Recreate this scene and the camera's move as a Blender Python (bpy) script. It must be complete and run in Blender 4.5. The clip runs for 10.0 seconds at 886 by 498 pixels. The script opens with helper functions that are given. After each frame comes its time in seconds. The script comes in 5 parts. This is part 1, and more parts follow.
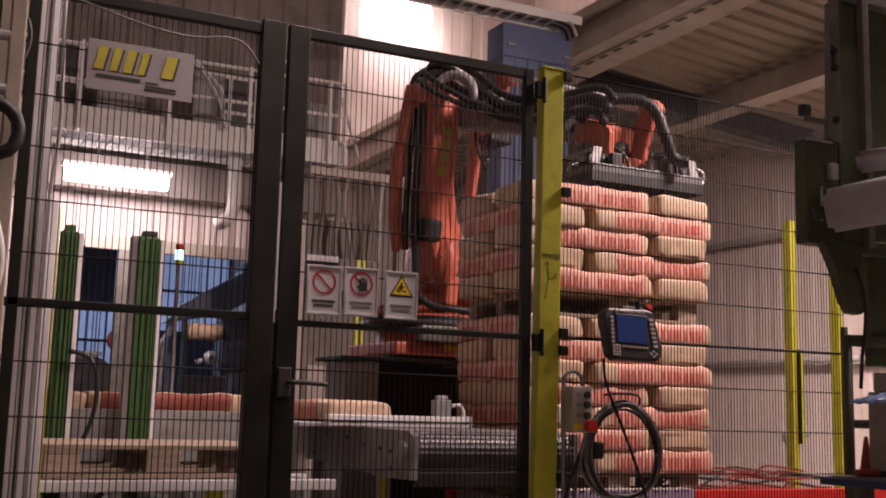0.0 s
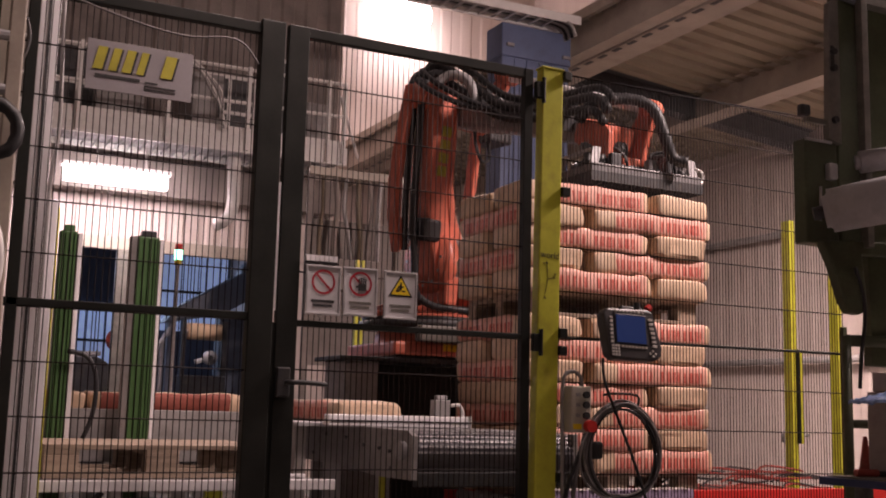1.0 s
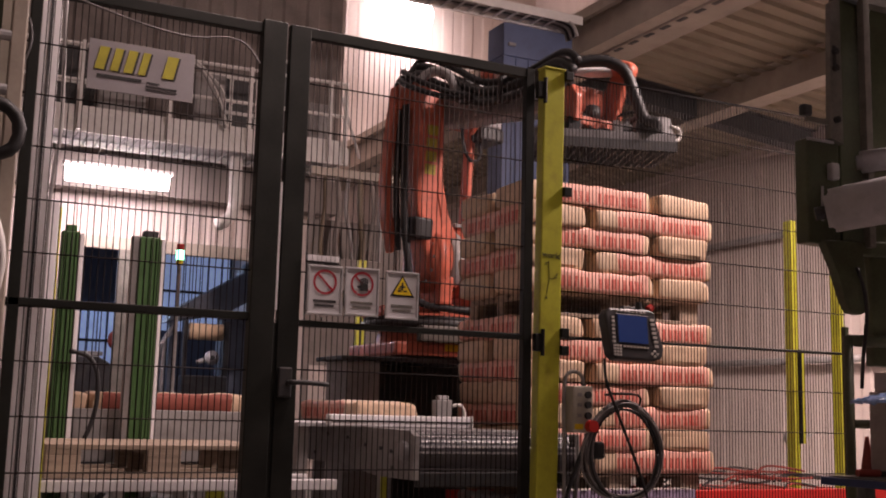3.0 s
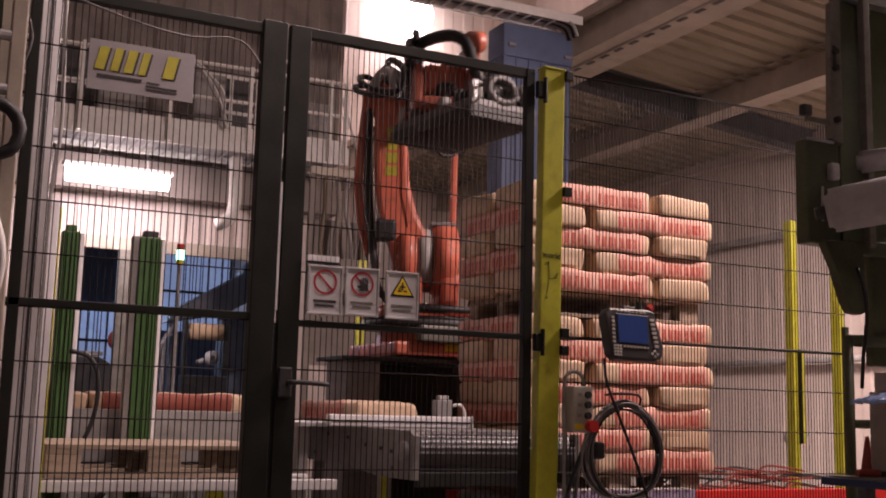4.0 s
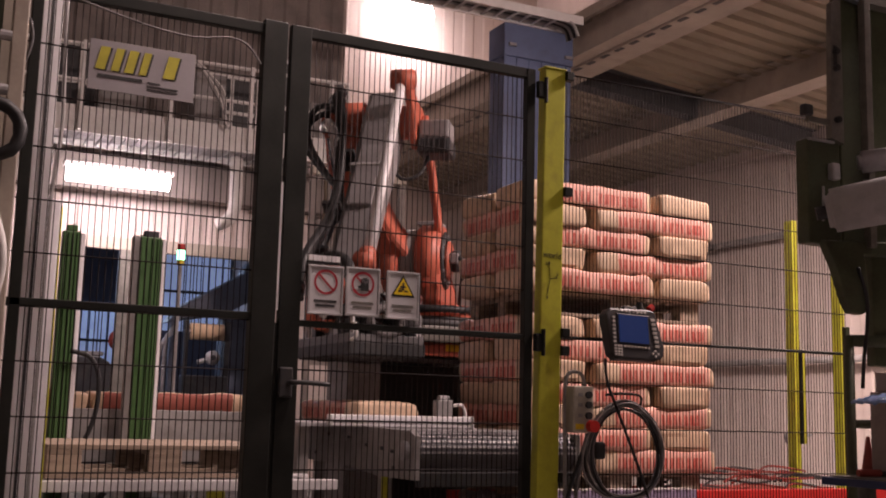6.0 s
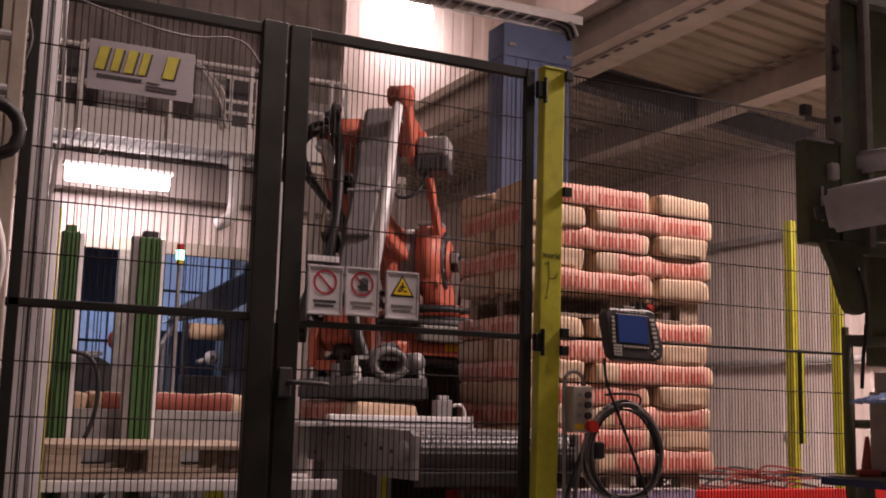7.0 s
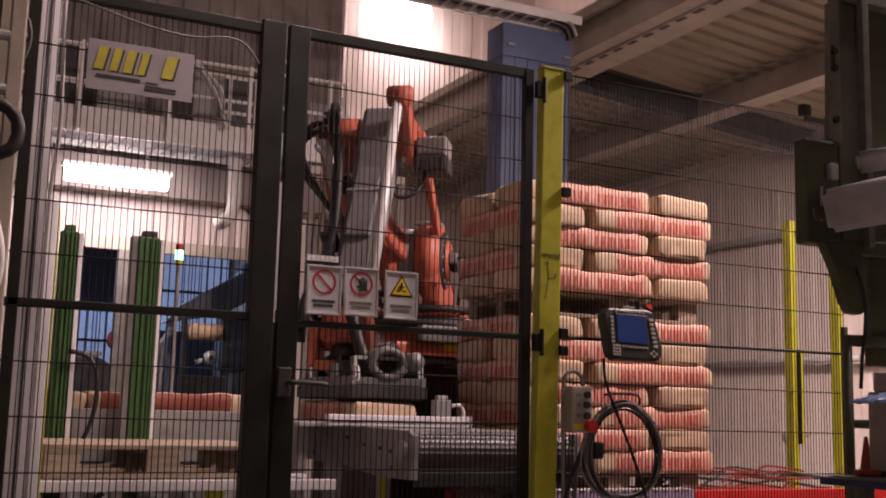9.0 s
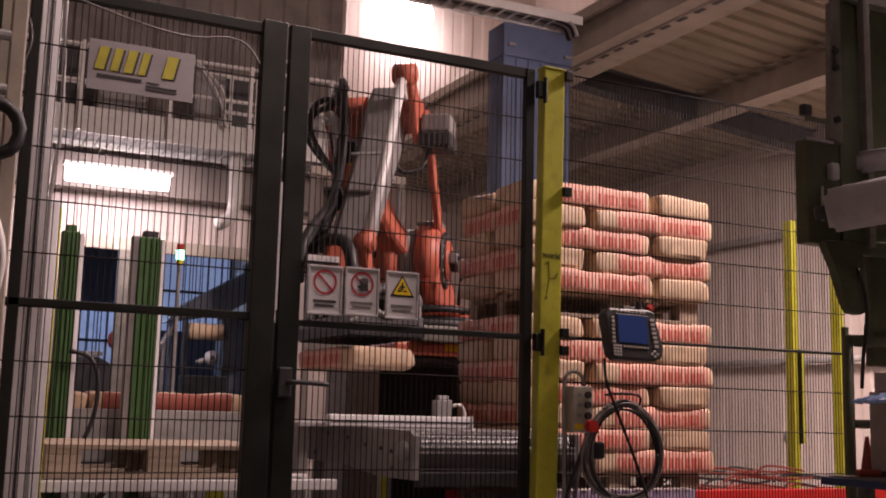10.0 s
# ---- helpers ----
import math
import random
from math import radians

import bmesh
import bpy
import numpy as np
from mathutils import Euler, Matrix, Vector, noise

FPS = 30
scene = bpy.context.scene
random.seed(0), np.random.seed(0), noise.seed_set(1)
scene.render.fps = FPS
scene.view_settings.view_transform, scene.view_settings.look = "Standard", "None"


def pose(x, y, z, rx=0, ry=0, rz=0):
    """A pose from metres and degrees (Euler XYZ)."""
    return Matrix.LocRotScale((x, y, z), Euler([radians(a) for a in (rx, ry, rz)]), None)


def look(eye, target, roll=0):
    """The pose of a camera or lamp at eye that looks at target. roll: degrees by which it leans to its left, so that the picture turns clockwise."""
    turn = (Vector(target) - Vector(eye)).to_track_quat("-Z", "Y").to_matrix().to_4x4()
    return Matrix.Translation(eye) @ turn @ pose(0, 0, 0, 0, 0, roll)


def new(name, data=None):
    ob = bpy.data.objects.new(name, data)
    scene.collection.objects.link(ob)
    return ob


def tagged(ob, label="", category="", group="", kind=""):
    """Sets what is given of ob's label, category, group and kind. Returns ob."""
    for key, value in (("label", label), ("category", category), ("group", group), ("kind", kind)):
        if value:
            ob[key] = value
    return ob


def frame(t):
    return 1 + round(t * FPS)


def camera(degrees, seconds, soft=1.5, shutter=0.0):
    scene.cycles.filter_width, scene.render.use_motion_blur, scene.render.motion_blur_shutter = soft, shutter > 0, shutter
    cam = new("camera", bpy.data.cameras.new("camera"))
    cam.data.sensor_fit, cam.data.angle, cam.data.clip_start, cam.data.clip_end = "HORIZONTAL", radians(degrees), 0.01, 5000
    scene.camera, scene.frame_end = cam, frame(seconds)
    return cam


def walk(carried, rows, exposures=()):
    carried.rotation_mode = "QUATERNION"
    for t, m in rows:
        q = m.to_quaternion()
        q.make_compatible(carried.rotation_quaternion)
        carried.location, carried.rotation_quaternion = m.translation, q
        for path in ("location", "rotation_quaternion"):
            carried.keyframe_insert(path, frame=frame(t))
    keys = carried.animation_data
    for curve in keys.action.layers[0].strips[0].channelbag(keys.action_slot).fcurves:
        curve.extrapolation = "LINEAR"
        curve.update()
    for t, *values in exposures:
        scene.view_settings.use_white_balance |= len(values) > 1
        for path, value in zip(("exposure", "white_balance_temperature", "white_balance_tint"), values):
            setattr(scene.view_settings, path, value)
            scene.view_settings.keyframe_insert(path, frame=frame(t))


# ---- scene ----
cam = camera(44.0, 10.0, soft=1.9, shutter=0.5)
EYE = Vector((-2.61, -4.29, 0.80))


def view(turn):
    h, t = radians(63.6 - turn), radians(8.42)
    way = Vector((math.cos(h) * math.cos(t), math.sin(h) * math.cos(t), math.sin(t)))
    return look(EYE, EYE + way * 5, 1.45)


# the tripod head gives a little from side to side
SWAY = [(0, -0.045), (0.5, -0.045), (1.0, -0.085), (1.5, -0.045), (2.0, 0), (2.7, 0), (3.8, 0), (4.2, 0.02), (4.6, 0.045), (5.7, 0.045),
        (6.8, 0.01), (7.2, 0), (8.0, 0), (8.5, -0.045), (9.5, -0.045), (10.0, 0)]
walk(cam, [(t, view(-a)) for t, a in SWAY], exposures=[(0, -0.22, 6150, 12), (10, -0.22, 6150, 12)])

# ---- light ----
world = bpy.data.worlds.new("world")
scene.world = world
world.use_nodes = True
wn = world.node_tree.nodes
sky = wn.new("ShaderNodeTexSky")
sky.sky_type = "NISHITA"
sky.sun_disc = False
sky.sun_elevation = radians(20)
sky.sun_rotation = radians(160)
world.node_tree.links.new(sky.outputs[0], wn["Background"].inputs[0])
wn["Background"].inputs[1].default_value = 0.10


def lamp(name, m, sx, sy, watts, colour, spread=180):
    li = bpy.data.lights.new(name, "AREA")
    li.shape, li.size, li.size_y, li.energy, li.color = "RECTANGLE", sx, sy, watts, colour
    li.spread = radians(spread)
    ob = new(name, li)
    ob.matrix_world = m
    return ob


WARM = (1.0, 0.735, 0.645)


def bulb(name, place, watts, colour, radius=0.2):
    li = bpy.data.lights.new(name, "POINT")
    li.energy, li.color, li.shadow_soft_size = watts, colour, radius
    ob = new(name, li)
    ob.location = place
    return ob


# high lamp on the far wall, tube under the walkway, daylight in the next hall, hall lamp over the fence line; the fills
# are added, with no fixture behind them
lamp("wall_lamp_light", look((5.4, 12.95, 7.65), (5.5, 13.6, 7.0)), 0.5, 0.4, 50, (1.0, 0.75, 0.71))
lamp("wall_lamp_spill", look((5.1, 12.4, 7.8), (2.0, 3.0, 1.5)), 0.9, 0.7, 400, (1.0, 0.75, 0.71))
lamp("tube_light", look((-0.67, 7.12, 3.1), (-0.67, 7.9, 2.6)), 1.1, 0.12, 42, (1.0, 0.76, 0.72))
lamp("bay_lamp_east", look((3.3, -0.5, 4.5), (1.5, 1.0, 0.9)), 1.0, 0.35, 350, WARM)
# small added fill that lifts the low roof
bulb("roof_fill", (3.3, -0.9, 4.35), 12, WARM, 0.2)
# unseen fill added to brighten the east wall
lamp("east_wall_fill", look((5.6, 2.3, 4.05), (7.4, 4.6, 0.0)), 1.0, 0.35, 330, WARM, 120)
# fill added out of view for the walkway fascia and railing
bulb("walkway_fill", (-0.6, 5.0, 7.6), 70, WARM, 0.25)
# added narrow fill for the left pallet and its bright posts
lamp("pallet_fill", look((-0.4, -0.8, 4.7), (-2.1, 0.7, 0.6)), 1.0, 0.3, 22, WARM, 62)
# weak fill added behind the camera to lift front-facing surfaces
lamp("front_fill", look((-1.5, -7.5, 6.5), (0.5, 0.0, 1.0)), 2.0, 0.6, 36, WARM)
lamp("next_hall_daylight", look((-0.3, 12.2, 2.6), (0.0, 9.0, 1.0)), 2.4, 1.6, 55, (0.60, 0.72, 1.0))


# ---- materials ----
def mat(name, colour, rough=0.6, metal=0.0, var=0.18, scale=6.0, bump=0.15, fine=60.0, spec=0.5, emit=None, strength=0.0, stretch=(1, 1, 1), dirt=0.0, dirt_colour=(0.03, 0.025, 0.02)):
    """Principled material with blotches at one scale, grain at another and fine relief."""
    m = bpy.data.materials.new(name)
    m.use_nodes = True
    nt = m.node_tree
    n, ln = nt.nodes, nt.links.new
    b = n["Principled BSDF"]
    b.inputs["Roughness"].default_value = rough
    b.inputs["Metallic"].default_value = metal
    b.inputs["Specular IOR Level"].default_value = spec
    tc, mp = n.new("ShaderNodeTexCoord"), n.new("ShaderNodeMapping")
    mp.inputs["Scale"].default_value = stretch
    ln(tc.outputs["Object"], mp.inputs[0])
    info = n.new("ShaderNodeObjectInfo")
    add = n.new("ShaderNodeVectorMath")
    ln(mp.outputs[0], add.inputs[0])
    ln(info.outputs["Random"], add.inputs[1])
    big, small = n.new("ShaderNodeTexNoise"), n.new("ShaderNodeTexNoise")
    big.inputs["Scale"].default_value, big.inputs["Detail"].default_value = scale, 4
    small.inputs["Scale"].default_value, small.inputs["Detail"].default_value = fine, 3
    for q in (big, small):
        ln(add.outputs[0], q.inputs["Vector"])
    mix = n.new("ShaderNodeMix")
    mix.data_type = "RGBA"
    mix.inputs[6].default_value = (*[c * (1 - var) for c in colour], 1)
    mix.inputs[7].default_value = (*[min(1, c * (1 + var)) for c in colour], 1)
    sm = n.new("ShaderNodeMath")
    sm.operation = "MULTIPLY_ADD"
    sm.inputs[1].default_value, sm.inputs[2].default_value = 0.35, -0.17
    ln(small.outputs[0], sm.inputs[0])
    s2 = n.new("ShaderNodeMath")
    ln(big.outputs[0], s2.inputs[0])
    ln(sm.outputs[0], s2.inputs[1])
    rng = n.new("ShaderNodeMapRange")
    rng.inputs[1].default_value, rng.inputs[2].default_value = 0.3, 0.7
    ln(s2.outputs[0], rng.inputs[0])
    ln(rng.outputs[0], mix.inputs[0])
    out = mix.outputs[2]
    if dirt:
        d = n.new("ShaderNodeTexNoise")
        d.inputs["Scale"].default_value, d.inputs["Detail"].default_value = scale * 2.3, 8
        ln(add.outputs[0], d.inputs["Vector"])
        r2 = n.new("ShaderNodeMapRange")
        r2.inputs[1].default_value, r2.inputs[2].default_value, r2.inputs[4].default_value = 0.5, 0.72, dirt
        ln(d.outputs[0], r2.inputs[0])
        mx = n.new("ShaderNodeMix")
        mx.data_type = "RGBA"
        ln(out, mx.inputs[6])
        mx.inputs[7].default_value = (*dirt_colour, 1)
        ln(r2.outputs[0], mx.inputs[0])
        out = mx.outputs[2]
    ln(out, b.inputs["Base Color"])
    rr = n.new("ShaderNodeMapRange")
    rr.inputs[3].default_value, rr.inputs[4].default_value = max(0.05, rough - 0.1), min(1, rough + 0.12)
    ln(big.outputs[0], rr.inputs[0])
    ln(rr.outputs[0], b.inputs["Roughness"])
    if bump:
        bp = n.new("ShaderNodeBump")
        bp.inputs["Strength"].default_value, bp.inputs["Distance"].default_value = bump, 0.004
        ln(s2.outputs[0], bp.inputs["Height"])
        ln(bp.outputs[0], b.inputs["Normal"])
    if emit:
        b.inputs["Emission Color"].default_value = (*emit, 1)
        b.inputs["Emission Strength"].default_value = strength
    return m


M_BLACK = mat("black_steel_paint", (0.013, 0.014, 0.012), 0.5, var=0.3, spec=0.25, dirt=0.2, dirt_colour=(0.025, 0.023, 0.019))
M_WIRE = mat("dark_wire", (0.022, 0.018, 0.018), 0.75, spec=0.12)
M_YELLOW = mat("yellow_paint", (0.58, 0.58, 0.05), 0.4, var=0.1, dirt=0.35, dirt_colour=(0.25, 0.17, 0.03))
M_ORANGE = mat("orange_robot_paint", (0.55, 0.14, 0.085), 0.42, var=0.16, dirt=0.45, dirt_colour=(0.26, 0.11, 0.08))
M_DARK = mat("dark_machine", (0.03, 0.03, 0.033), 0.5, var=0.3, dirt=0.3, dirt_colour=(0.1, 0.08, 0.06))
M_HOSE = mat("black_rubber_hose", (0.016, 0.016, 0.018), 0.5, fine=120)
M_ALU = mat("aluminium", (0.84, 0.82, 0.84), 0.4, 0.05, var=0.1, dirt=0.2, stretch=(1, 1, 0.2))
M_STEEL = mat("galvanised_steel", (0.46, 0.45, 0.46), 0.45, 0.35, var=0.22, dirt=0.25)
M_GREY = mat("grey_machine_paint", (0.30, 0.285, 0.28), 0.5, var=0.15, dirt=0.35, dirt_colour=(0.12, 0.09, 0.07))
M_GREEN = mat("green_plastic", (0.05, 0.115, 0.035), 0.45, var=0.18, dirt=0.2)
M_WOOD = mat("pallet_wood", (0.36, 0.28, 0.215), 0.8, var=0.35, scale=5, fine=40, bump=0.5, stretch=(0.25, 3, 3), dirt=0.35, dirt_colour=(0.10, 0.07, 0.05))
M_BAG = mat("kraft_paper_bag", (0.62, 0.45, 0.31), 0.62, var=0.16, scale=9, fine=35, bump=0.6, dirt=0.12, dirt_colour=(0.35, 0.2, 0.1))
# dark red for the sides of the infeed bags
M_BAGRED = mat("dark_red_paper", (0.25, 0.065, 0.045), 0.6, var=0.14, scale=9, fine=35, bump=0.6)
M_PINK = mat("pale_printed_paper", (0.72, 0.38, 0.30), 0.6, var=0.14, scale=9, fine=35, bump=0.6)


def printed(m):
    """Adds a row of plain dark red bars along the bag's side, at bag size."""
    nt = m.node_tree
    n, ln = nt.nodes, nt.links.new

    def op(kind, a, b=None, c=None):
        q = n.new("ShaderNodeMath")
        q.operation = kind
        for i, v in enumerate((a, b, c)):
            if v is not None:
                if isinstance(v, (int, float)):
                    q.inputs[i].default_value = v
                else:
                    ln(v, q.inputs[i])
        return q.outputs[0]

    tc, sp = n.new("ShaderNodeTexCoord"), n.new("ShaderNodeSeparateXYZ")
    ln(tc.outputs["Object"], sp.inputs[0])
    x, z = sp.outputs[0], sp.outputs[2]
    cell = op("MULTIPLY", x, 23.0)
    wn1 = n.new("ShaderNodeTexWhiteNoise")
    wn1.noise_dimensions = "1D"
    ln(op("FLOOR", cell), wn1.inputs["W"])
    bars = op("LESS_THAN", op("FRACT", cell), op("MULTIPLY_ADD", wn1.outputs["Value"], 0.35, 0.5))
    band = op("MULTIPLY", op("GREATER_THAN", z, 0.028), op("LESS_THAN", z, 0.092))
    span = op("MULTIPLY", op("GREATER_THAN", x, -0.30), op("LESS_THAN", x, 0.36))
    space = op("SUBTRACT", 1.0, op("MULTIPLY", op("GREATER_THAN", x, 0.0), op("LESS_THAN", x, 0.035)))
    wear = n.new("ShaderNodeTexNoise")
    wear.inputs["Scale"].default_value = 26
    ln(tc.outputs["Object"], wear.inputs["Vector"])
    mask = op("MULTIPLY", op("MULTIPLY", op("MULTIPLY", bars, 1.0), op("MULTIPLY", band, span)), op("MULTIPLY", space, op("MULTIPLY_ADD", wear.outputs[0], 0.9, 0.35)))
    mx = n.new("ShaderNodeMix")
    mx.data_type = "RGBA"
    b = n["Principled BSDF"]
    ln(b.inputs["Base Color"].links[0].from_socket, mx.inputs[6])
    mx.inputs[7].default_value = (0.52, 0.085, 0.06, 1)
    ln(mask, mx.inputs[0])
    ln(mx.outputs[2], b.inputs["Base Color"])


printed(M_PINK)
M_CLAD = mat("beige_wall_cladding", (0.54, 0.465, 0.43), 0.6, var=0.08, scale=1.2, dirt=0.12, stretch=(1, 1, 0.3), dirt_colour=(0.25, 0.2, 0.17))
M_ROOF = mat("roof_sheet", (0.27, 0.225, 0.165), 0.6, var=0.12, scale=1.0, dirt=0.25, dirt_colour=(0.15, 0.11, 0.08))
M_BEAM = mat("beam_paint", (0.37, 0.32, 0.265), 0.55, var=0.15, scale=2, dirt=0.3, dirt_colour=(0.14, 0.11, 0.09))
M_CONC = mat("concrete", (0.26, 0.24, 0.22), 0.75, var=0.22, scale=2, dirt=0.4, dirt_colour=(0.09, 0.08, 0.07), bump=0.4)
M_BLUE = mat("blue_steel_paint", (0.095, 0.125, 0.225), 0.45, var=0.15, scale=2, dirt=0.25)
M_WHITE = mat("white_paint", (0.72, 0.70, 0.68), 0.5, var=0.06, dirt=0.2, dirt_colour=(0.4, 0.36, 0.32))
M_SIGNW = mat("white_sign_plastic", (0.62, 0.61, 0.63), 0.35, var=0.04, bump=0.02)
M_RED = mat("red_paint", (0.62, 0.03, 0.025), 0.4, var=0.15, dirt=0.15)
M_RING = mat("dark_red_ring", (0.36, 0.02, 0.035), 0.4, var=0.1)
M_INKBLACK = mat("black_ink", (0.02, 0.02, 0.02), 0.5)
M_WARN = mat("warning_yellow", (0.85, 0.62, 0.02), 0.4, var=0.05)
M_FADED = mat("faded_yellow_print", (0.40, 0.36, 0.03), 0.5, var=0.15, dirt=0.2)
M_SCREEN = mat("pendant_screen", (0.02, 0.03, 0.09), 0.2, var=0.05, emit=(0.05, 0.09, 0.30), strength=0.17)
M_GLOW = mat("lamp_tube", (0.9, 0.85, 0.85), 0.4, emit=(1.0, 0.80, 0.78), strength=30)
M_GLOW2 = mat("wall_lamp_glow", (0.9, 0.85, 0.85), 0.4, emit=(1.0, 0.80, 0.76), strength=22)
M_OLIVE = mat("olive_machine_paint", (0.07, 0.082, 0.045), 0.5, var=0.35, scale=3, dirt=0.4, dirt_colour=(0.05, 0.035, 0.025))
M_ROLL = mat("grey_roll_cover", (0.42, 0.41, 0.43), 0.5, var=0.12, scale=5, dirt=0.2)
M_LED = mat("green_signal", (0.2, 0.8, 0.5), 0.3, emit=(0.35, 1.0, 0.62), strength=5)
M_PURPLE = mat("pale_violet_rail", (0.30, 0.24, 0.36), 0.45, var=0.2)
M_BRICK = mat("dull_red_strap", (0.30, 0.05, 0.035), 0.6, var=0.3)
M_PLASTIC = mat("black_plastic", (0.045, 0.042, 0.045), 0.4, var=0.12, bump=0.1)
M_KEY = mat("pale_keys", (0.48, 0.45, 0.42), 0.5, var=0.1)
M_BEIGE = mat("beige_plastic", (0.46, 0.43, 0.36), 0.5, var=0.08)
M_GREYCABLE = mat("grey_cable", (0.14, 0.13, 0.13), 0.45)
M_GREYDARK = mat("worn_dark_grey_paint", (0.17, 0.16, 0.14), 0.5, var=0.25, dirt=0.3)
M_GREYBLUE = mat("blue_grey_bracket", (0.2, 0.22, 0.26), 0.45, var=0.2)
M_BENCH = mat("blue_bench_edge", (0.03, 0.045, 0.12), 0.4, var=0.2)
M_FORE = mat("pale_grey_casting", (0.25, 0.235, 0.24), 0.45, var=0.12, dirt=0.25)
M_TAN = mat("tan_rubber_hose", (0.13, 0.10, 0.065), 0.6, var=0.2)
# white company plate, its unlit side put into the colour as grey
M_SIGNGREY = mat("unlit_sign_board", (0.29, 0.27, 0.285), 0.5, var=0.08, bump=0.03)
M_GRIP = mat("dull_gripper_aluminium", (0.17, 0.165, 0.17), 0.45, 0.3, var=0.2, dirt=0.3)
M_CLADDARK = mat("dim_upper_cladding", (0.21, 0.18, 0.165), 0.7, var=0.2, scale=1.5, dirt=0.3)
M_DAY = mat("daylight_panel", (0.5, 0.6, 0.8), 0.4, emit=(0.48, 0.58, 0.95), strength=0.34)
M_BLUEWALL = mat("dark_blue_wall", (0.07, 0.08, 0.12), 0.6, scale=2)
M_BLUEGREY = mat("blue_grey_steel", (0.17, 0.19, 0.24), 0.5, var=0.2, scale=3, dirt=0.3)
M_WOODLIGHT = mat("cardboard_roll", (0.62, 0.44, 0.28), 0.7)
M_RUBBER = mat("belt_plastic", (0.10, 0.095, 0.11), 0.4, var=0.25)
M_BROWN = mat("cardboard", (0.36, 0.30, 0.28), 0.75, var=0.1, dirt=0.15)
M_TRANS = mat("blue_plastic_film", (0.25, 0.36, 0.66), 0.25, var=0.3, scale=20)


# ---- building helpers ----
def part(name, bm, material, parent=None, label="", smooth=False):
    me = bpy.data.meshes.new(name)
    bm.to_mesh(me)
    bm.free()
    me.materials.append(material)
    if smooth:
        for p in me.polygons:
            p.use_smooth = True
    ob = new(name, me)
    if parent:
        ob.parent = parent
    if label:
        ob["label"] = label
    return ob


def thing(name, m, label, category, group="", kind=""):
    ob = new(name)
    ob.matrix_basis = m
    return tagged(ob, label, category, group, kind)


def box(bm, x0, x1, y0, y1, z0, z1, bevel=0.0, m=None):
    r = bmesh.ops.create_cube(bm, size=1, matrix=Matrix.Translation(((x0 + x1) / 2, (y0 + y1) / 2, (z0 + z1) / 2)) @ Matrix.Diagonal((abs(x1 - x0), abs(y1 - y0), abs(z1 - z0), 1)))
    vs = r["verts"]
    if bevel:
        es = list({e for v in vs for e in v.link_edges})
        r = bmesh.ops.bevel(bm, geom=es, offset=bevel, segments=2, affect="EDGES", profile=0.5)
        vs = r["verts"] if r["verts"] else vs
    if m is not None:
        bmesh.ops.transform(bm, matrix=m, verts=list(set(vs)))
    return vs


def bx(x0, x1, y0, y1, z0, z1, bevel=0.0, m=None):
    bm = bmesh.new()
    box(bm, x0, x1, y0, y1, z0, z1, bevel, m)
    return bm


def rod(bm, a, b, r, seg=12, r2=None):
    a, b = Vector(a), Vector(b)
    d = b - a
    m = Matrix.Translation((a + b) / 2) @ d.to_track_quat("Z", "Y").to_matrix().to_4x4()
    bmesh.ops.create_cone(bm, cap_ends=True, segments=seg, radius1=r, radius2=r if r2 is None else r2, depth=d.length, matrix=m)


def rd(a, b, r, seg=12, r2=None):
    bm = bmesh.new()
    rod(bm, a, b, r, seg, r2)
    return bm


def tube(bm, pts, r, seg=8, ridged=0.0):
    """A bent tube through the points, smoothed; ridged: a corrugated hose."""
    pts = [Vector(p) for p in pts]
    path = []
    for i in range(len(pts) - 1):
        p0, p1, p2, p3 = pts[max(i - 1, 0)], pts[i], pts[i + 1], pts[min(i + 2, len(pts) - 1)]
        k = max(3, int((p2 - p1).length / (0.02 if ridged else 0.05)))
        for j in range(k):
            s = j / k
            path.append(0.5 * ((2 * p1) + (p2 - p0) * s + (2 * p0 - 5 * p1 + 4 * p2 - p3) * s * s + (3 * p1 - p0 - 3 * p2 + p3) * s ** 3))
    path.append(pts[-1])
    rings, side = [], None
    for i, p in enumerate(path):
        d = (path[min(i + 1, len(path) - 1)] - path[max(i - 1, 0)]).normalized()
        side = (side or d.orthogonal())
        side = (side - d * side.dot(d)).normalized()
        up = d.cross(side)
        rr = r * (1 + (ridged if i % 2 else -ridged))
        rings.append([bm.verts.new(p + (side * math.cos(a) + up * math.sin(a)) * rr) for a in [2 * math.pi * q / seg for q in range(seg)]])
    for u, v in zip(rings, rings[1:]):
        for q in range(seg):
            bm.faces.new((u[q], u[(q + 1) % seg], v[(q + 1) % seg], v[q]))
    for ring in (rings[0], rings[-1][::-1]):
        bm.faces.new(ring[::-1])
    bmesh.ops.recalc_face_normals(bm, faces=bm.faces)


def tb(pts, r, seg=8, ridged=0.0):
    bm = bmesh.new()
    tube(bm, pts, r, seg, ridged)
    return bm


def prism(bm, outline, y0, y1, bevel=0.0):
    """A plate from an outline in the x-z plane, from y0 to y1."""
    lo = [bm.verts.new((x, y0, z)) for x, z in outline]
    f = bm.faces.new(lo)
    r = bmesh.ops.extrude_face_region(bm, geom=[f])
    bmesh.ops.translate(bm, vec=(0, y1 - y0, 0), verts=[g for g in r["geom"] if isinstance(g, bmesh.types.BMVert)])
    bmesh.ops.recalc_face_normals(bm, faces=bm.faces)
    if bevel:
        bmesh.ops.bevel(bm, geom=list(bm.edges), offset=bevel, segments=2, affect="EDGES", profile=0.5)


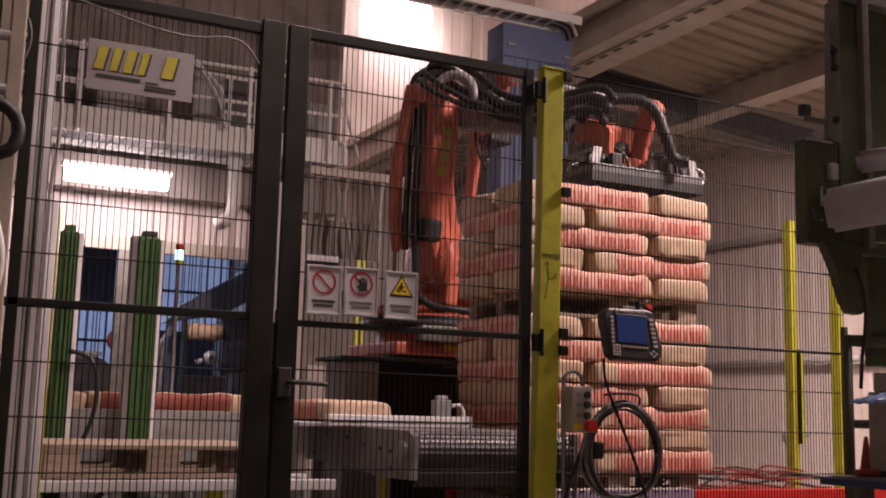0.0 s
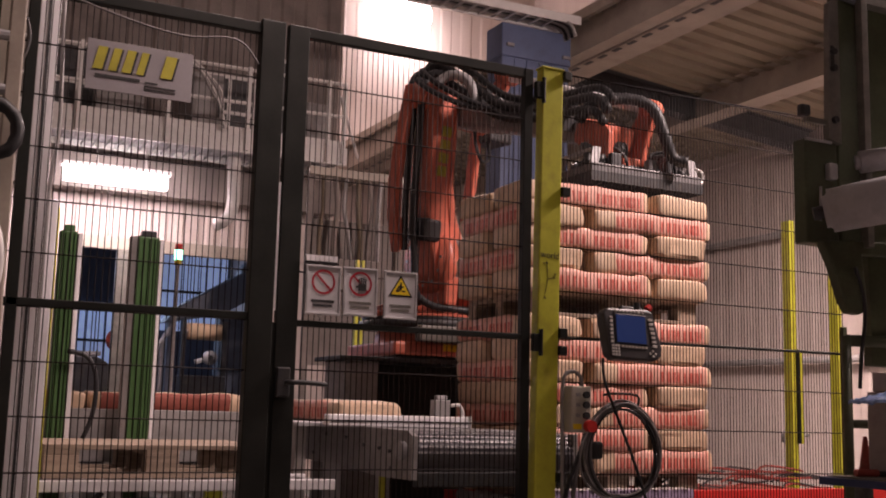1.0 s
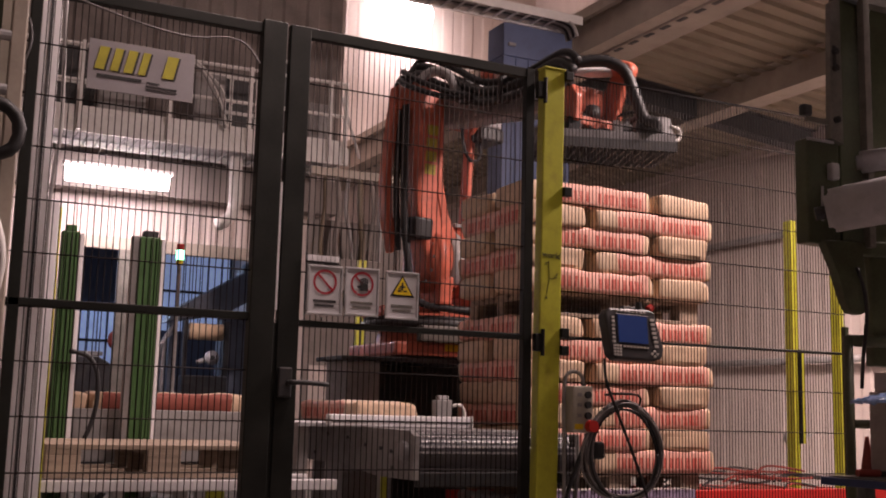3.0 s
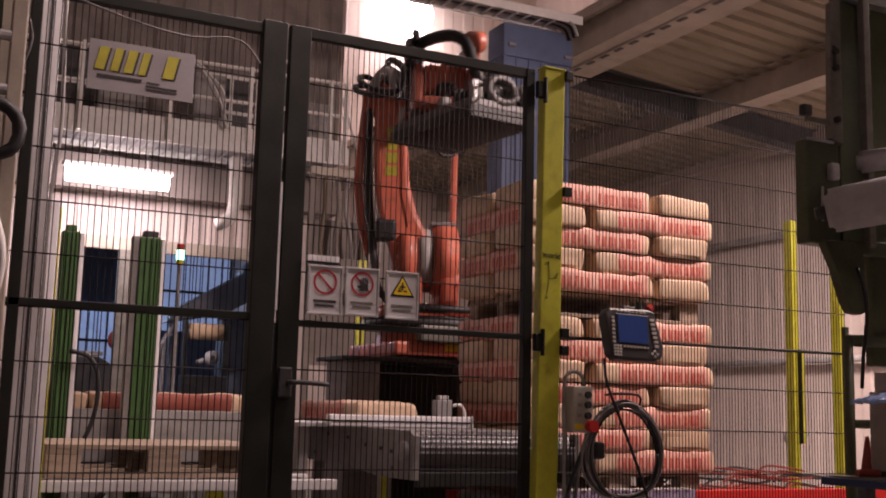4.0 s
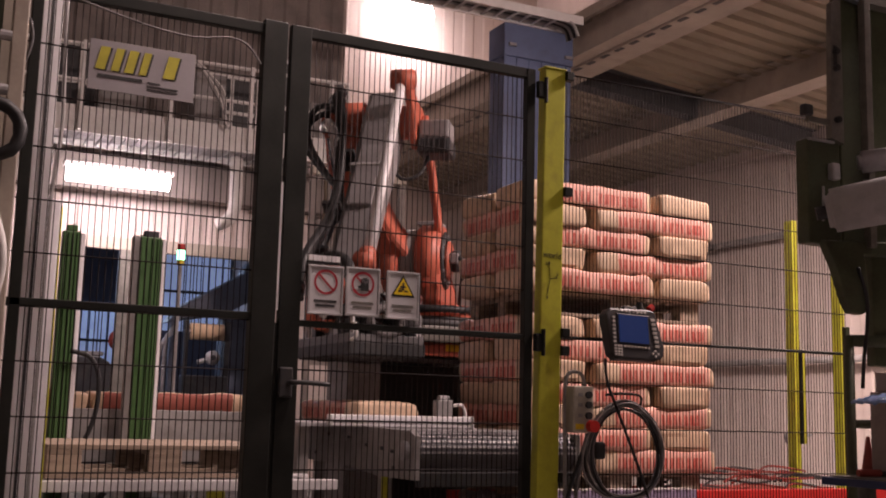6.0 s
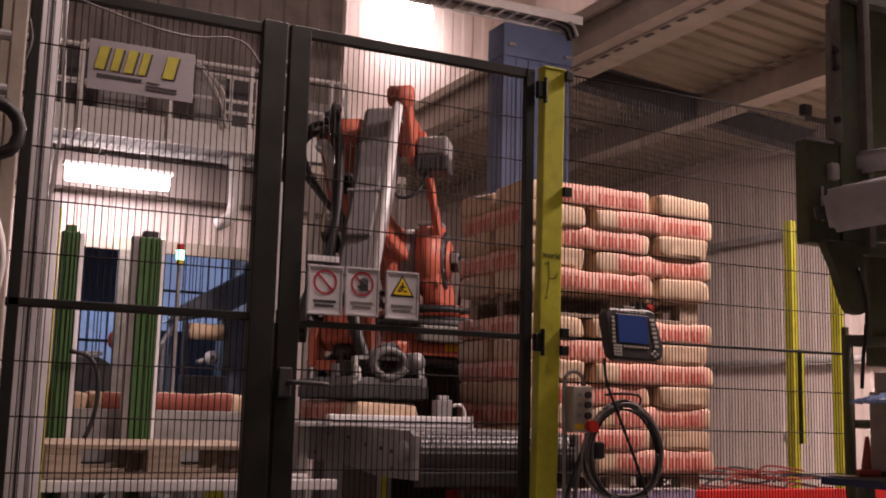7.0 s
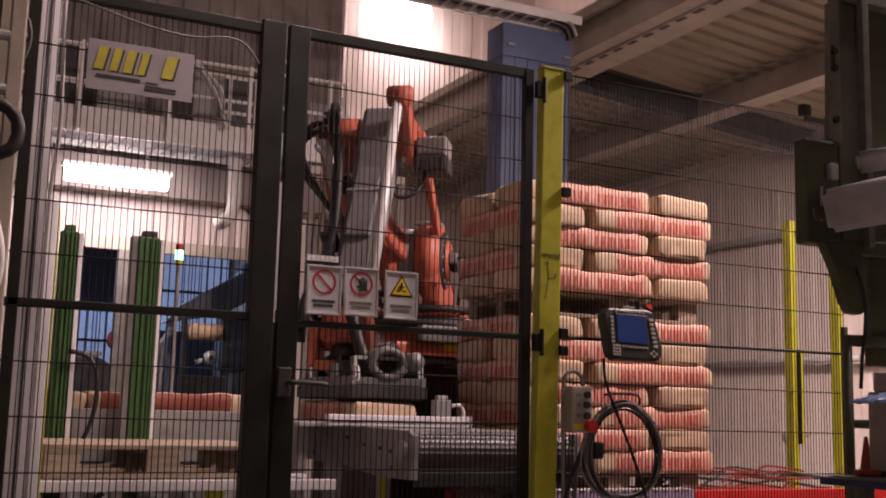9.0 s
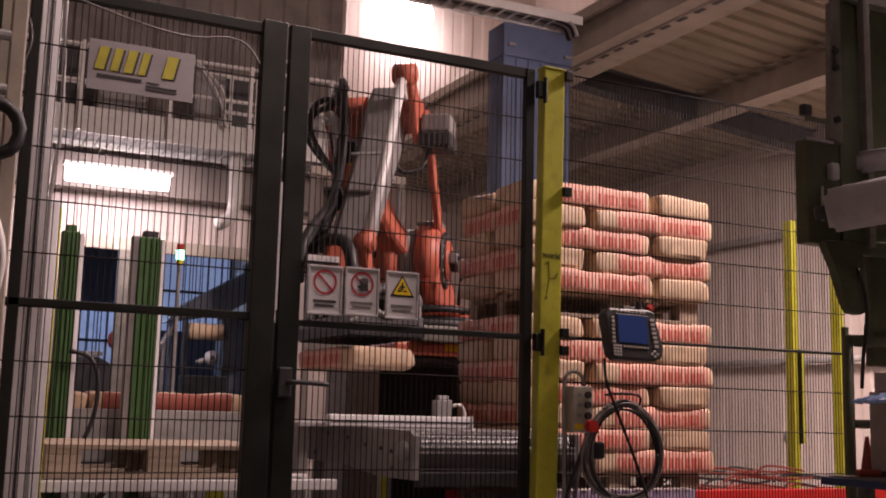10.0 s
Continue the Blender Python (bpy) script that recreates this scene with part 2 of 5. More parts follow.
def pr(outline, y0, y1, bevel=0.0):
    bm = bmesh.new()
    prism(bm, outline, y0, y1, bevel)
    return bm


def sheet(n, pitch, depth, length, rib=0.5):
    """Trapezoid-ribbed sheet in the x-z plane facing -y, ribs along z, with a flat back."""
    bm = bmesh.new()
    prof = []
    for i in range(n):
        x = i * pitch
        prof += [(x, 0), (x + pitch * (1 - rib) * 0.8, 0), (x + pitch * (1 - rib), -depth), (x + pitch * 0.92, -depth)]
    prof += [(n * pitch, 0), (n * pitch, 0.05), (0, 0.05)]
    lo, hi = [bm.verts.new((x, y, 0)) for x, y in prof], [bm.verts.new((x, y, length)) for x, y in prof]
    k = len(prof)
    for i in range(k):
        bm.faces.new((lo[i], lo[(i + 1) % k], hi[(i + 1) % k], hi[i]))
    bmesh.ops.recalc_face_normals(bm, faces=bm.faces)
    return bm


# ---- structure ----
def setting(name, bm, material, label, category, m=None):
    ob = part(name, bm, material)
    if m is not None:
        ob.matrix_basis = m
    return tagged(ob, label, category, kind="structure")


EAST, NORTH = 8.2, 13.6
setting("floor", bx(-7, EAST, -10, NORTH, -0.2, 0), M_CONC, "grey worn concrete factory floor", "floor")
setting("wall_east", sheet(79, 0.3, 0.007, 9.5), M_CLAD, "beige ribbed metal wall cladding", "wall", pose(EAST, NORTH, 0, 0, 0, -90))
setting("wall_north", sheet(15, 0.43, 0.01, 9.5), M_CLAD, "beige ribbed metal wall lit by a high lamp", "wall", pose(2.08, NORTH, 0))
setting("wall_west", bx(-7.2, -7.0, -10, NORTH, 0, 9.5), M_CLAD, "beige hall wall", "wall")
setting("wall_south", bx(-7, EAST, -10.2, -10, 0, 9.5), M_CLAD, "beige hall wall", "wall")
setting("ceiling_high", bx(-7, EAST, -10, NORTH, 9.5, 9.7), M_ROOF, "dark high hall ceiling", "ceiling")
# inner wall under and over the walkway, with a wide opening to the next hall
setting("wall_inner_header", sheet(50, 0.18, 0.03, 1.08), M_CLAD, "ribbed metal wall above the opening", "wall", pose(-6.98, 8.0, 2.50))
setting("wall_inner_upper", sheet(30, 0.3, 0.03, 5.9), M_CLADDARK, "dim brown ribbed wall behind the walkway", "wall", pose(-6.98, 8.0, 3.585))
setting("wall_inner_jamb", sheet(33, 0.18, 0.03, 2.5), M_CLAD, "ribbed metal wall beside the opening", "wall", pose(-6.98, 8.0, 0))
setting("wall_inner_pier", bx(1.06, 2.02, 8.0, 8.05, 0, 2.5), M_CLAD, "metal wall pier beside the opening", "wall")
setting("wall_return", bx(2.02, 2.08, 8.05, NORTH, 0, 9.5), M_CLAD, "beige side wall of the inner room", "wall")
setting("wall_next_hall", bx(-6.9, 2.0, 12.4, 12.5, 0, 4.2), M_BLUEWALL, "dark blue wall of the next hall", "wall")
setting("ceiling_next_hall", bx(-6.9, 2.0, 8.1, 12.4, 4.2, 4.3), M_BEAM, "ceiling of the next hall", "ceiling")
setting("door_header", bx(-1.0, 1.06, 7.92, 7.99, 2.46, 2.60, 0.004), M_BEAM, "grey steel lintel over the opening", "lintel")
setting("door_post", bx(-0.50, -0.28, 7.86, 7.99, 0, 2.46, 0.005), M_GREYDARK, "grey-brown steel column in the opening", "column")
# daylight panels of the next hall
for x0, x1, z0, z1 in ((-0.34, 0.30, 1.2, 2.2), (0.95, 1.98, 1.9, 3.1), (-2.6, -0.9, 1.2, 3.0)):
    wi = thing("window", pose(0, 0, 0), "translucent blue daylight panels in the next hall", "window", "hall windows", "structure")
    n = int((x1 - x0) / 0.11)
    for i in range(n):
        a = x0 + (x1 - x0) * i / n
        part("pane", bx(a, a + (x1 - x0) / n - 0.025, 12.36, 12.39, z0, z1), M_DAY, wi)
    part("window_frame", bx(x0 - 0.04, x1 + 0.04, 12.34, 12.36, (z0 + z1) / 2 - 0.02, (z0 + z1) / 2 + 0.02), M_DARK, wi)

# low roof that falls towards the east wall, ribs along its fall
FALL = 0.09
low_roof = sheet(94, 0.25, 0.04, 4.52, 0.45)
bmesh.ops.transform(low_roof, matrix=Matrix.Translation((3.75, NORTH, 5.018)) @ Matrix(((0, 0, 1, 0), (-1, 0, 0, 0), (0, 1, -FALL, 0), (0, 0, 0, 1))), verts=low_roof.verts)
bmesh.ops.recalc_face_normals(low_roof, faces=low_roof.faces)
setting("ceiling_low", low_roof, M_ROOF, "ribbed metal sheet ceiling of the low bay", "ceiling")


def i_beam(x0, x1, y0, y1, z, h, along):
    """A rolled steel beam under the low roof, with flanges and web."""
    b = bmesh.new()
    if along == "y":
        box(b, x0, x1, y0, y1, z - 0.015, z)
        box(b, x0, x1, y0, y1, z - h, z - h + 0.015)
        box(b, (x0 + x1) / 2 - 0.006, (x0 + x1) / 2 + 0.006, y0, y1, z - h + 0.015, z - 0.015)
    else:
        for a, c in ((-0.015, 0), (-h, -h + 0.015)):
            box(b, x0, x1, y0, y1, a, c)
        box(b, x0, x1, (y0 + y1) / 2 - 0.006, (y0 + y1) / 2 + 0.006, -h + 0.015, -0.015)
        bmesh.ops.transform(b, matrix=Matrix.Translation((0, 0, z)) @ Matrix(((1, 0, 0, 0), (0, 1, 0, 0), (-FALL, 0, 1, 0), (0, 0, 0, 1))), verts=b.verts)
    return b


def beam(bm, label, name="roof_beam"):
    return tagged(part(name, bm, M_BEAM), label, "beam", "roof beams", "structure")


beam(i_beam(3.68, 3.86, -9.9, NORTH - 0.05, 5.04, 0.42, "y"), "deep pale steel edge girder of the low roof")
beam(bx(3.61, 3.67, -9.9, NORTH - 0.05, 4.95, 5.06, 0.004), "white edge flashing along the low roof", "roof_edge_trim")
beam(i_beam(5.98, 6.28, -9.9, NORTH - 0.05, 4.80, 0.36, "y"), "pale steel purlin under ribbed roof sheets")
for y in (1.0, 6.25):
    b = i_beam(4.22, EAST - 0.02, y - 0.1, y + 0.1, 5.0 + 3.95 * FALL - 0.03, 0.3, "x")
    tagged(part("roof_rafter", b, M_DARK), "dark steel rafter following the roof slope", "beam", "roof beams", "structure")
soffit = beam(bx(3.87, 4.22, -9.9, NORTH - 0.05, 4.60, 4.66, 0.004), "pale flat soffit beside the edge girder", "soffit")
for i in range(60):
    part("slot", bx(3.885, 3.935, -2 + i * 0.26, -1.87 + i * 0.26, 4.594, 4.60), M_DARK, soffit)
setting("wall_clerestory", bx(3.70, 3.78, -9.9, 3.0, 5.06, 9.5), M_CLAD, "cladding above the low roof edge", "wall")
# strip added to hide the bright light leak along the roof's end
setting("wall_trim", bx(EAST - 0.16, EAST - 0.03, -9.9, NORTH, 4.46, 4.64), M_CLAD, "beige strip added to cover the gap between roof and cladding", "trim")
for z, r in ((3.3, 0.05), (1.58, 0.045)):
    tagged(part("wall_pipe", rd((EAST - 0.12, 3.0, z), (EAST - 0.12, 12.5, z), r), M_GREY, smooth=True), "grey pipe running along the cladding", "pipe", "wall pipes", "structure")

# ---- walkway with railing ----
wk = thing("walkway", pose(0, 0, 0), "pale steel walkway with grating and railing", "walkway", kind="structure")
part("fascia", bx(-5.5, 1.78, 7.0, 7.03, 3.50, 3.70, 0.004), M_WHITE, wk)
part("rear_beam", bx(-5.5, 1.78, 7.62, 7.68, 3.50, 3.56, 0.004), M_WHITE, wk)
for i in range(120):
    x = -5.45 + i * 0.06
    part("grating_bar", bx(x, x + 0.008, 7.03, 7.62, 3.50, 3.53), M_STEEL, wk) if i % 2 == 0 else None
part("deck", bx(-5.5, 1.78, 7.03, 7.95, 3.57, 3.60), M_STEEL, wk)
for x in (-4.0, -2.6, -1.14, -0.25, 0.61, 1.53, 1.72):
    part("railing_post", bx(x - 0.022, x + 0.022, 6.96, 7.0, 3.52, 4.45, 0.004), M_WHITE, wk)
for z in (4.40, 4.02):
    part("rail", rd((-5.5, 6.98, z - 0.03), (1.74, 6.98, z + 0.03), 0.02, 8), M_WHITE, wk)
part("kick_plate", bx(-5.5, 1.74, 7.03, 7.036, 3.7, 3.78), M_WHITE, wk)
# dark box added for the shaded wall top and the structure before it
tagged(part("service_duct", bx(-5.6, 1.95, 7.70, 7.92, 3.06, 3.46, 0.01), M_CLADDARK), "dark box for the structure and shade under the walkway", "duct", kind="structure")
# cabinets and pipes on the walkway
for x, y, w, h in ((-0.9, 7.5, 0.5, 0.6), (0.15, 7.6, 0.35, 0.9), (1.5, 7.6, 0.3, 0.75)):
    c = thing("control_cabinet", pose(x, y, 3.60), "brown-grey control cabinet on the walkway", "cabinet", "walkway cabinets")
    part("body", bx(0, w, 0, 0.3, 0, h, 0.01), M_GREY, c)
    part("door", bx(0.02, w - 0.02, -0.012, 0, 0.02, h - 0.02, 0.004), M_GREY, c)
    part("handle", bx(w - 0.07, w - 0.05, -0.03, -0.012, h * 0.45, h * 0.6), M_DARK, c)
for k in range(4):
    tagged(part("walkway_cable", tb([(-0.1 + k * 0.03, 6.95, 4.42), (0.06 + k * 0.02, 6.93, 4.3), (0.18 + k * 0.04, 6.92, 4.1), (0.32, 6.93, 3.9 - 0.03 * k), (0.34 + 0.02 * k, 6.94, 3.72)], 0.012), M_WHITE if k % 2 else M_GREY, smooth=True), "pale cable hanging over the railing", "cable", "walkway cables")
tagged(part("down_pipe", tb([(0.56, 7.25, 3.5), (0.57, 7.25, 3.0), (0.52, 7.22, 2.82), (0.38, 7.2, 2.72)], 0.07, 12), M_WHITE, smooth=True), "pale bent pipe below the walkway", "pipe")
for x0, x1, z0, z1 in ((-1.35, -0.75, 3.85, 4.7), (0.35, 0.95, 3.75, 4.6), (1.05, 1.45, 3.75, 4.9)):
    wd = thing("window", pose(0, 0, 0), "dark window in the dim upper wall", "window", "upper windows", "structure")
    part("pane", bx(x0, x1, 7.95, 7.965, z0, z1), M_DARK, wd)
    for q in (x0, (x0 + x1) / 2, x1):
        part("window_frame", bx(q - 0.02, q + 0.02, 7.93, 7.965, z0, z1), M_WHITE, wd)
    for q in (z0, (z0 + z1) / 2, z1):
        part("window_frame", bx(x0 - 0.02, x1 + 0.02, 7.925, 7.96, q - 0.02, q + 0.02), M_WHITE, wd)
dg = tagged(part("ladder_brace", rd((1.75, 7.2, 4.35), (2.15, 7.6, 3.75), 0.02, 8), M_WHITE), "thin white diagonal brace by the walkway end", "brace")
tl = thing("tube_lamp", pose(-0.67, 7.3, 0), "glowing fluorescent lamp hung under the walkway", "lamp")
part("housing", bx(-0.56, 0.56, -0.07, 0.07, 3.20, 3.25, 0.01), M_WHITE, tl)
# emitter as thick as the tube's bloom, which its shape replaces
bm = bmesh.new()
rod(bm, (-0.52, 0, 3.13), (0.52, 0, 3.13), 0.085, 20)
part("diffuser", bm, M_GLOW, tl, "glowing white diffuser thickened to hold the tube's bloom", True)
for x in (-0.2, 0.3):
    part("hanger", rd((x, 0, 3.25), (x, 0.05, 3.5), 0.012, 6), M_WHITE, tl)
wl = thing("wall_lamp", pose(5.22, NORTH - 0.45, 7.95), "bright overexposed lamp high on the far wall", "lamp")
part("housing", bx(-0.2, 0.2, 0.2, 0.44, -0.15, 0.18, 0.03), M_GREY, wl)
# oversize glass: the lamp's bloom is built into its shape
bm = bmesh.new()
bmesh.ops.create_uvsphere(bm, u_segments=20, v_segments=12, radius=1, matrix=Matrix.Diagonal((0.5, 0.24, 0.45, 1)))
part("lamp_glass", bm, M_GLOW2, wl, "glowing lamp glass swollen to the size of its bloom", True)

# blue column, cable tray
bc = thing("blue_column", pose(2.74, 5.2, 0), "blue painted sheet steel column beside the low roof", "column")
part("body", bx(0, 0.82, 0, 0.3, 0, 4.45, 0.01), M_BLUE, bc)
part("head", bx(-0.01, 0.83, -0.02, 0.32, 4.45, 4.80, 0.01), M_BLUE, bc)
for i in range(1, 6):
    part("fold", bx(i * 0.15 - 0.006, i * 0.15 + 0.006, -0.012, 0, 0, 4.44), M_BLUE, bc)
part("clip", bx(0.04, 0.12, -0.05, -0.02, 4.55, 4.58), M_FORE, bc)
part("clip", bx(0.72, 0.82, -0.05, -0.02, 4.52, 4.55), M_FORE, bc)
tr = thing("cable_tray", pose(0, 0, 0), "steel ladder cable tray with grey cables", "cable tray")
for y in (5.0, 5.3):
    part("side_rail", bx(1.7, 3.58, y, y + 0.02, 4.86, 4.95), M_WHITE, tr)
for i in range(12):
    part("rung", bx(1.75 + i * 0.15, 1.78 + i * 0.15, 5.02, 5.3, 4.87, 4.885), M_STEEL, tr)
for k in range(5):
    y = 5.05 + k * 0.05
    part("cable", tb([(1.7, y, 4.91), (2.3, y + 0.01, 4.92), (3.0, y - 0.01, 4.905), (3.3, y, 4.9), (3.45, y - 0.05, 4.84), (3.50, y - 0.06, 4.72)], 0.02), M_HOSE if k % 2 else M_GREY, tr, smooth=True)

# ---- machines seen through the opening ----
mc = thing("slanted_conveyor", pose(0, 0, 0), "dark blue-grey inclined enclosed conveyor", "conveyor")
part("trough", pr([(0.3, 1.78), (0.45, 1.98), (1.35, 2.52), (1.6, 2.5), (1.5, 2.2), (1.0, 1.92)], 9.0, 9.4, 0.02), M_BLUEGREY, mc)
part("drum", rd((1.5, 9.0, 2.42), (1.5, 9.45, 2.42), 0.25, 20), M_BLUEGREY, mc, smooth=True)
part("leg", bx(1.0, 1.4, 9.1, 9.35, 0, 1.95, 0.01), M_BLUEGREY, mc)
part("leg", bx(0.36, 0.44, 9.1, 9.2, 0, 1.9), M_BLUEGREY, mc)
wr = thing("winding_machine", pose(0, 0, 0), "film winding machine with a warm lit roll", "machine")
part("frame", bx(0.45, 1.0, 8.7, 9.0, 0, 1.15, 0.02), M_DARK, wr)
part("roll", rd((0.52, 8.75, 1.67), (0.92, 8.75, 1.67), 0.1, 20), M_WOODLIGHT, wr, smooth=True)
part("axle", rd((0.45, 8.75, 1.67), (1.0, 8.75, 1.67), 0.02, 8), M_STEEL, wr)
part("upright", bx(0.45, 0.5, 8.72, 8.8, 1.1, 1.8), M_DARK, wr)
part("upright", bx(0.94, 1.0, 8.72, 8.8, 1.1, 1.8), M_DARK, wr)
part("flywheel", rd((0.78, 8.62, 1.36), (0.78, 8.69, 1.36), 0.085, 20), M_STEEL, wr, smooth=True)
part("hub", rd((0.78, 8.60, 1.36), (0.78, 8.62, 1.36), 0.03, 12), M_DARK, wr)
part("arm", rd((0.6, 8.65, 1.3), (0.78, 8.65, 1.36), 0.03, 8), M_STEEL, wr)
db = thing("dark_drum_machine", pose(0, 0, 0), "low dark machine with a rounded hood", "machine")
part("hood", pr([(-0.78, 0), (-0.35, 0), (-0.35, 1.1), (-0.42, 1.25), (-0.55, 1.32), (-0.78, 1.32)], 8.5, 8.9, 0.02), M_DARK, db)
part("tray", bx(-0.76, -0.5, 8.5, 8.8, 1.325, 1.37, 0.005), M_GREY, db)
rb = thing("red_beacon_stand", pose(-0.32, 8.75, 0), "steel stand with a red round cap", "stand")
part("pole", rd((0, 0, 0), (0, 0, 1.45), 0.03, 10), M_STEEL, rb)
part("knuckle", bx(-0.03, 0.12, -0.05, 0.05, 1.15, 1.38, 0.02), M_STEEL, rb)
bm = bmesh.new()
bmesh.ops.create_uvsphere(bm, u_segments=16, v_segments=10, radius=0.1, matrix=Matrix.Translation((0, 0, 1.52)) @ Matrix.Diagonal((1, 1, 1.2, 1)))
part("cap", bm, M_BRICK, rb, "dull red round cap", True)
for i, x in enumerate((0.12, 0.2, 0.26)):
    pp = tagged(part("machine_pipe", tb([(x, 8.9, 0), (x, 8.9, 1.2 + 0.1 * i), (x + 0.05, 8.9, 1.45 + 0.1 * i), (x + 0.16, 9.0, 1.55 + 0.1 * i)], 0.025), M_STEEL, smooth=True), "thin bent steel machine pipe", "pipe", "machine pipes")
sg = thing("signal_tower", pose(-0.27, 6.0, 0), "signal tower with a lit green lamp on a pole", "signal lamp")
part("pole", rd((0, 0, 0), (0, 0, 2.10), 0.018, 8), M_STEEL, sg)
part("amber_lens", rd((0, 0, 2.10), (0, 0, 2.15), 0.035, 14), M_WARN, sg)
part("green_lens", rd((0, 0, 2.15), (0, 0, 2.24), 0.037, 14), M_LED, sg, "lit green lens")
part("red_lens", rd((0, 0, 2.24), (0, 0, 2.30), 0.035, 14), M_RED, sg)
part("base_plate", bx(-0.08, 0.08, -0.08, 0.08, 0, 0.02), M_STEEL, sg)


# ---- fence ----
def mesh_panel(parent, x0, x1, z0, z1, pitch, levels):
    bm = bmesh.new()
    n = int((x1 - x0) / pitch)
    for i in range(n + 1):
        x = x0 + (x1 - x0) * i / n
        rod(bm, (x, 0, z0), (x, 0, z1), 0.0022, 5)
    for z in levels:
        if z0 - 0.01 < z < z1 + 0.01:
            rod(bm, (x0, -0.005, z), (x1, -0.005, z), 0.003, 5)
    return part("wire_mesh", bm, M_WIRE, parent, "dark welded wire mesh", True)


LEV = [0.15 + 0.2008 * i for i in range(13)]
left_panel = tagged(thing("mesh_fence", pose(0, 0, 0), "", ""), "black steel fence panel with welded wire mesh", "fence", "machine fence")
part("top_rail", bx(-2.6, -1.345, -0.02, 0.02, 2.34, 2.385, 0.003), M_BLACK, left_panel)
part("middle_rail", bx(-2.6, -1.345, -0.02, 0.02, 1.145, 1.175, 0.003), M_BLACK, left_panel)
part("end_post", bx(-1.350, -1.246, -0.03, 0.03, 0, 2.40, 0.004), M_BLACK, left_panel)
mesh_panel(left_panel, -2.27, -1.34, 0.1, 2.35, 0.025, [z - 0.01 for z in LEV])
gate = tagged(thing("fence_gate", pose(0, 0, 0), "", ""), "closed black steel gate with wire mesh", "gate", "machine fence")
part("hinge_stile", bx(-0.075, -0.03, -0.02, 0.02, 0.1, 2.40, 0.003), M_BLACK, gate)
part("lock_stile", bx(-1.228, -1.138, -0.02, 0.02, 0.1, 2.40, 0.003), M_BLACK, gate)
part("top_rail", bx(-1.14, -0.06, -0.018, 0.018, 2.355, 2.40, 0.003), M_BLACK, gate)
part("middle_rail", bx(-1.14, -0.06, -0.018, 0.018, 1.13, 1.155, 0.003), M_BLACK, gate)
mesh_panel(gate, -1.135, -0.07, 0.1, 2.37, 0.0245, LEV)
post = tagged(thing("fence_post", pose(-0.021, 0, 0, 0, 0.62, 0), "", ""), "yellow painted square steel fence post", "post", "machine fence")
part("post", bx(0.012, 0.125, -0.03, 0.03, 0, 2.415, 0.006), M_YELLOW, post)
right_panel = tagged(thing("mesh_fence", pose(0, 0, 0), "", ""), "dark welded wire mesh fence panel", "fence", "machine fence")
mesh_panel(right_panel, 0.135, 1.93, 0.1, 2.41, 0.0195, [0.32 + 0.209 * i for i in range(11)])

part("end_post", bx(-2.255, -2.215, -0.02, 0.02, 0, 2.34, 0.003), M_BLACK, left_panel)
part("foot", bx(-1.40, -1.24, -0.06, 0.06, 0, 0.012), M_BLACK, left_panel)
part("foot", bx(-0.06, 0.17, -0.1, 0.1, 0, 0.012), M_YELLOW, post)
part("cap", bx(0.008, 0.129, -0.034, 0.034, 2.415, 2.424, 0.003), M_YELLOW, post)
part("end_post", bx(1.918, 1.948, -0.015, 0.015, 0, 1.30, 0.004), M_OLIVE, right_panel)
part("border_wire", rd((0.13, 0, 2.41), (1.93, 0, 2.425), 0.004, 6), M_WIRE, right_panel)
part("middle_wire", rd((0.13, -0.006, 1.15), (1.93, -0.006, 1.155), 0.007, 6), M_BLACK, right_panel)
for z in (2.39, 1.83, 1.17, 1.09, 0.52):
    part("clamp", bx(0.120, 0.162, -0.05, -0.015, z - 0.022, z + 0.022, 0.004), M_BLACK, post, "black fence clamp")
for z in (2.3, 1.12):
    hg = part("hinge", bx(-0.03, 0.012, -0.05, -0.02, z - 0.04, z + 0.04, 0.005), M_BLACK, gate)
    part("pin", rd((0.012, -0.045, z - 0.06), (0.012, -0.045, z + 0.06), 0.01, 10), M_BLACK, hg)
lk = part("lock", bx(-1.222, -1.165, -0.045, -0.02, 0.84, 0.96, 0.006), M_DARK, gate)
part("handle", tb([(-1.18, -0.045, 0.90), (-1.18, -0.09, 0.90), (-1.13, -0.10, 0.90), (-1.03, -0.10, 0.895)], 0.010), M_DARK, lk, "black lever handle", True)
part("cover_strip", bx(-1.247, -1.226, -0.012, 0.012, 0.1, 1.14, 0.002), M_BLACK, gate)
part("seal_strip", bx(-1.243, -1.231, -0.012, 0.012, 1.19, 1.72), M_ALU, gate)
# handwriting on the post: a word over three drawn axes
def written(word, x, z, size, parent, turn=0.0):
    cu = bpy.data.curves.new("marker_word", "FONT")
    cu.body, cu.size, cu.extrude, cu.align_x = word, size, 0.0004, "CENTER"
    tmp = bpy.data.objects.new("marker_word", cu)
    bpy.context.collection.objects.link(tmp)
    bpy.context.view_layer.update()
    me = bpy.data.meshes.new_from_object(tmp.evaluated_get(bpy.context.evaluated_depsgraph_get()))
    bpy.data.objects.remove(tmp)
    me.materials.clear()
    me.materials.append(M_INKBLACK)
    ob = new("marker_word", me)
    ob.parent = parent
    ob.matrix_basis = pose(x, -0.0312, z, 90, 0, 0) @ pose(0, 0, 0, 0, 0, turn)
    ob["label"] = "black handwritten marker letters"


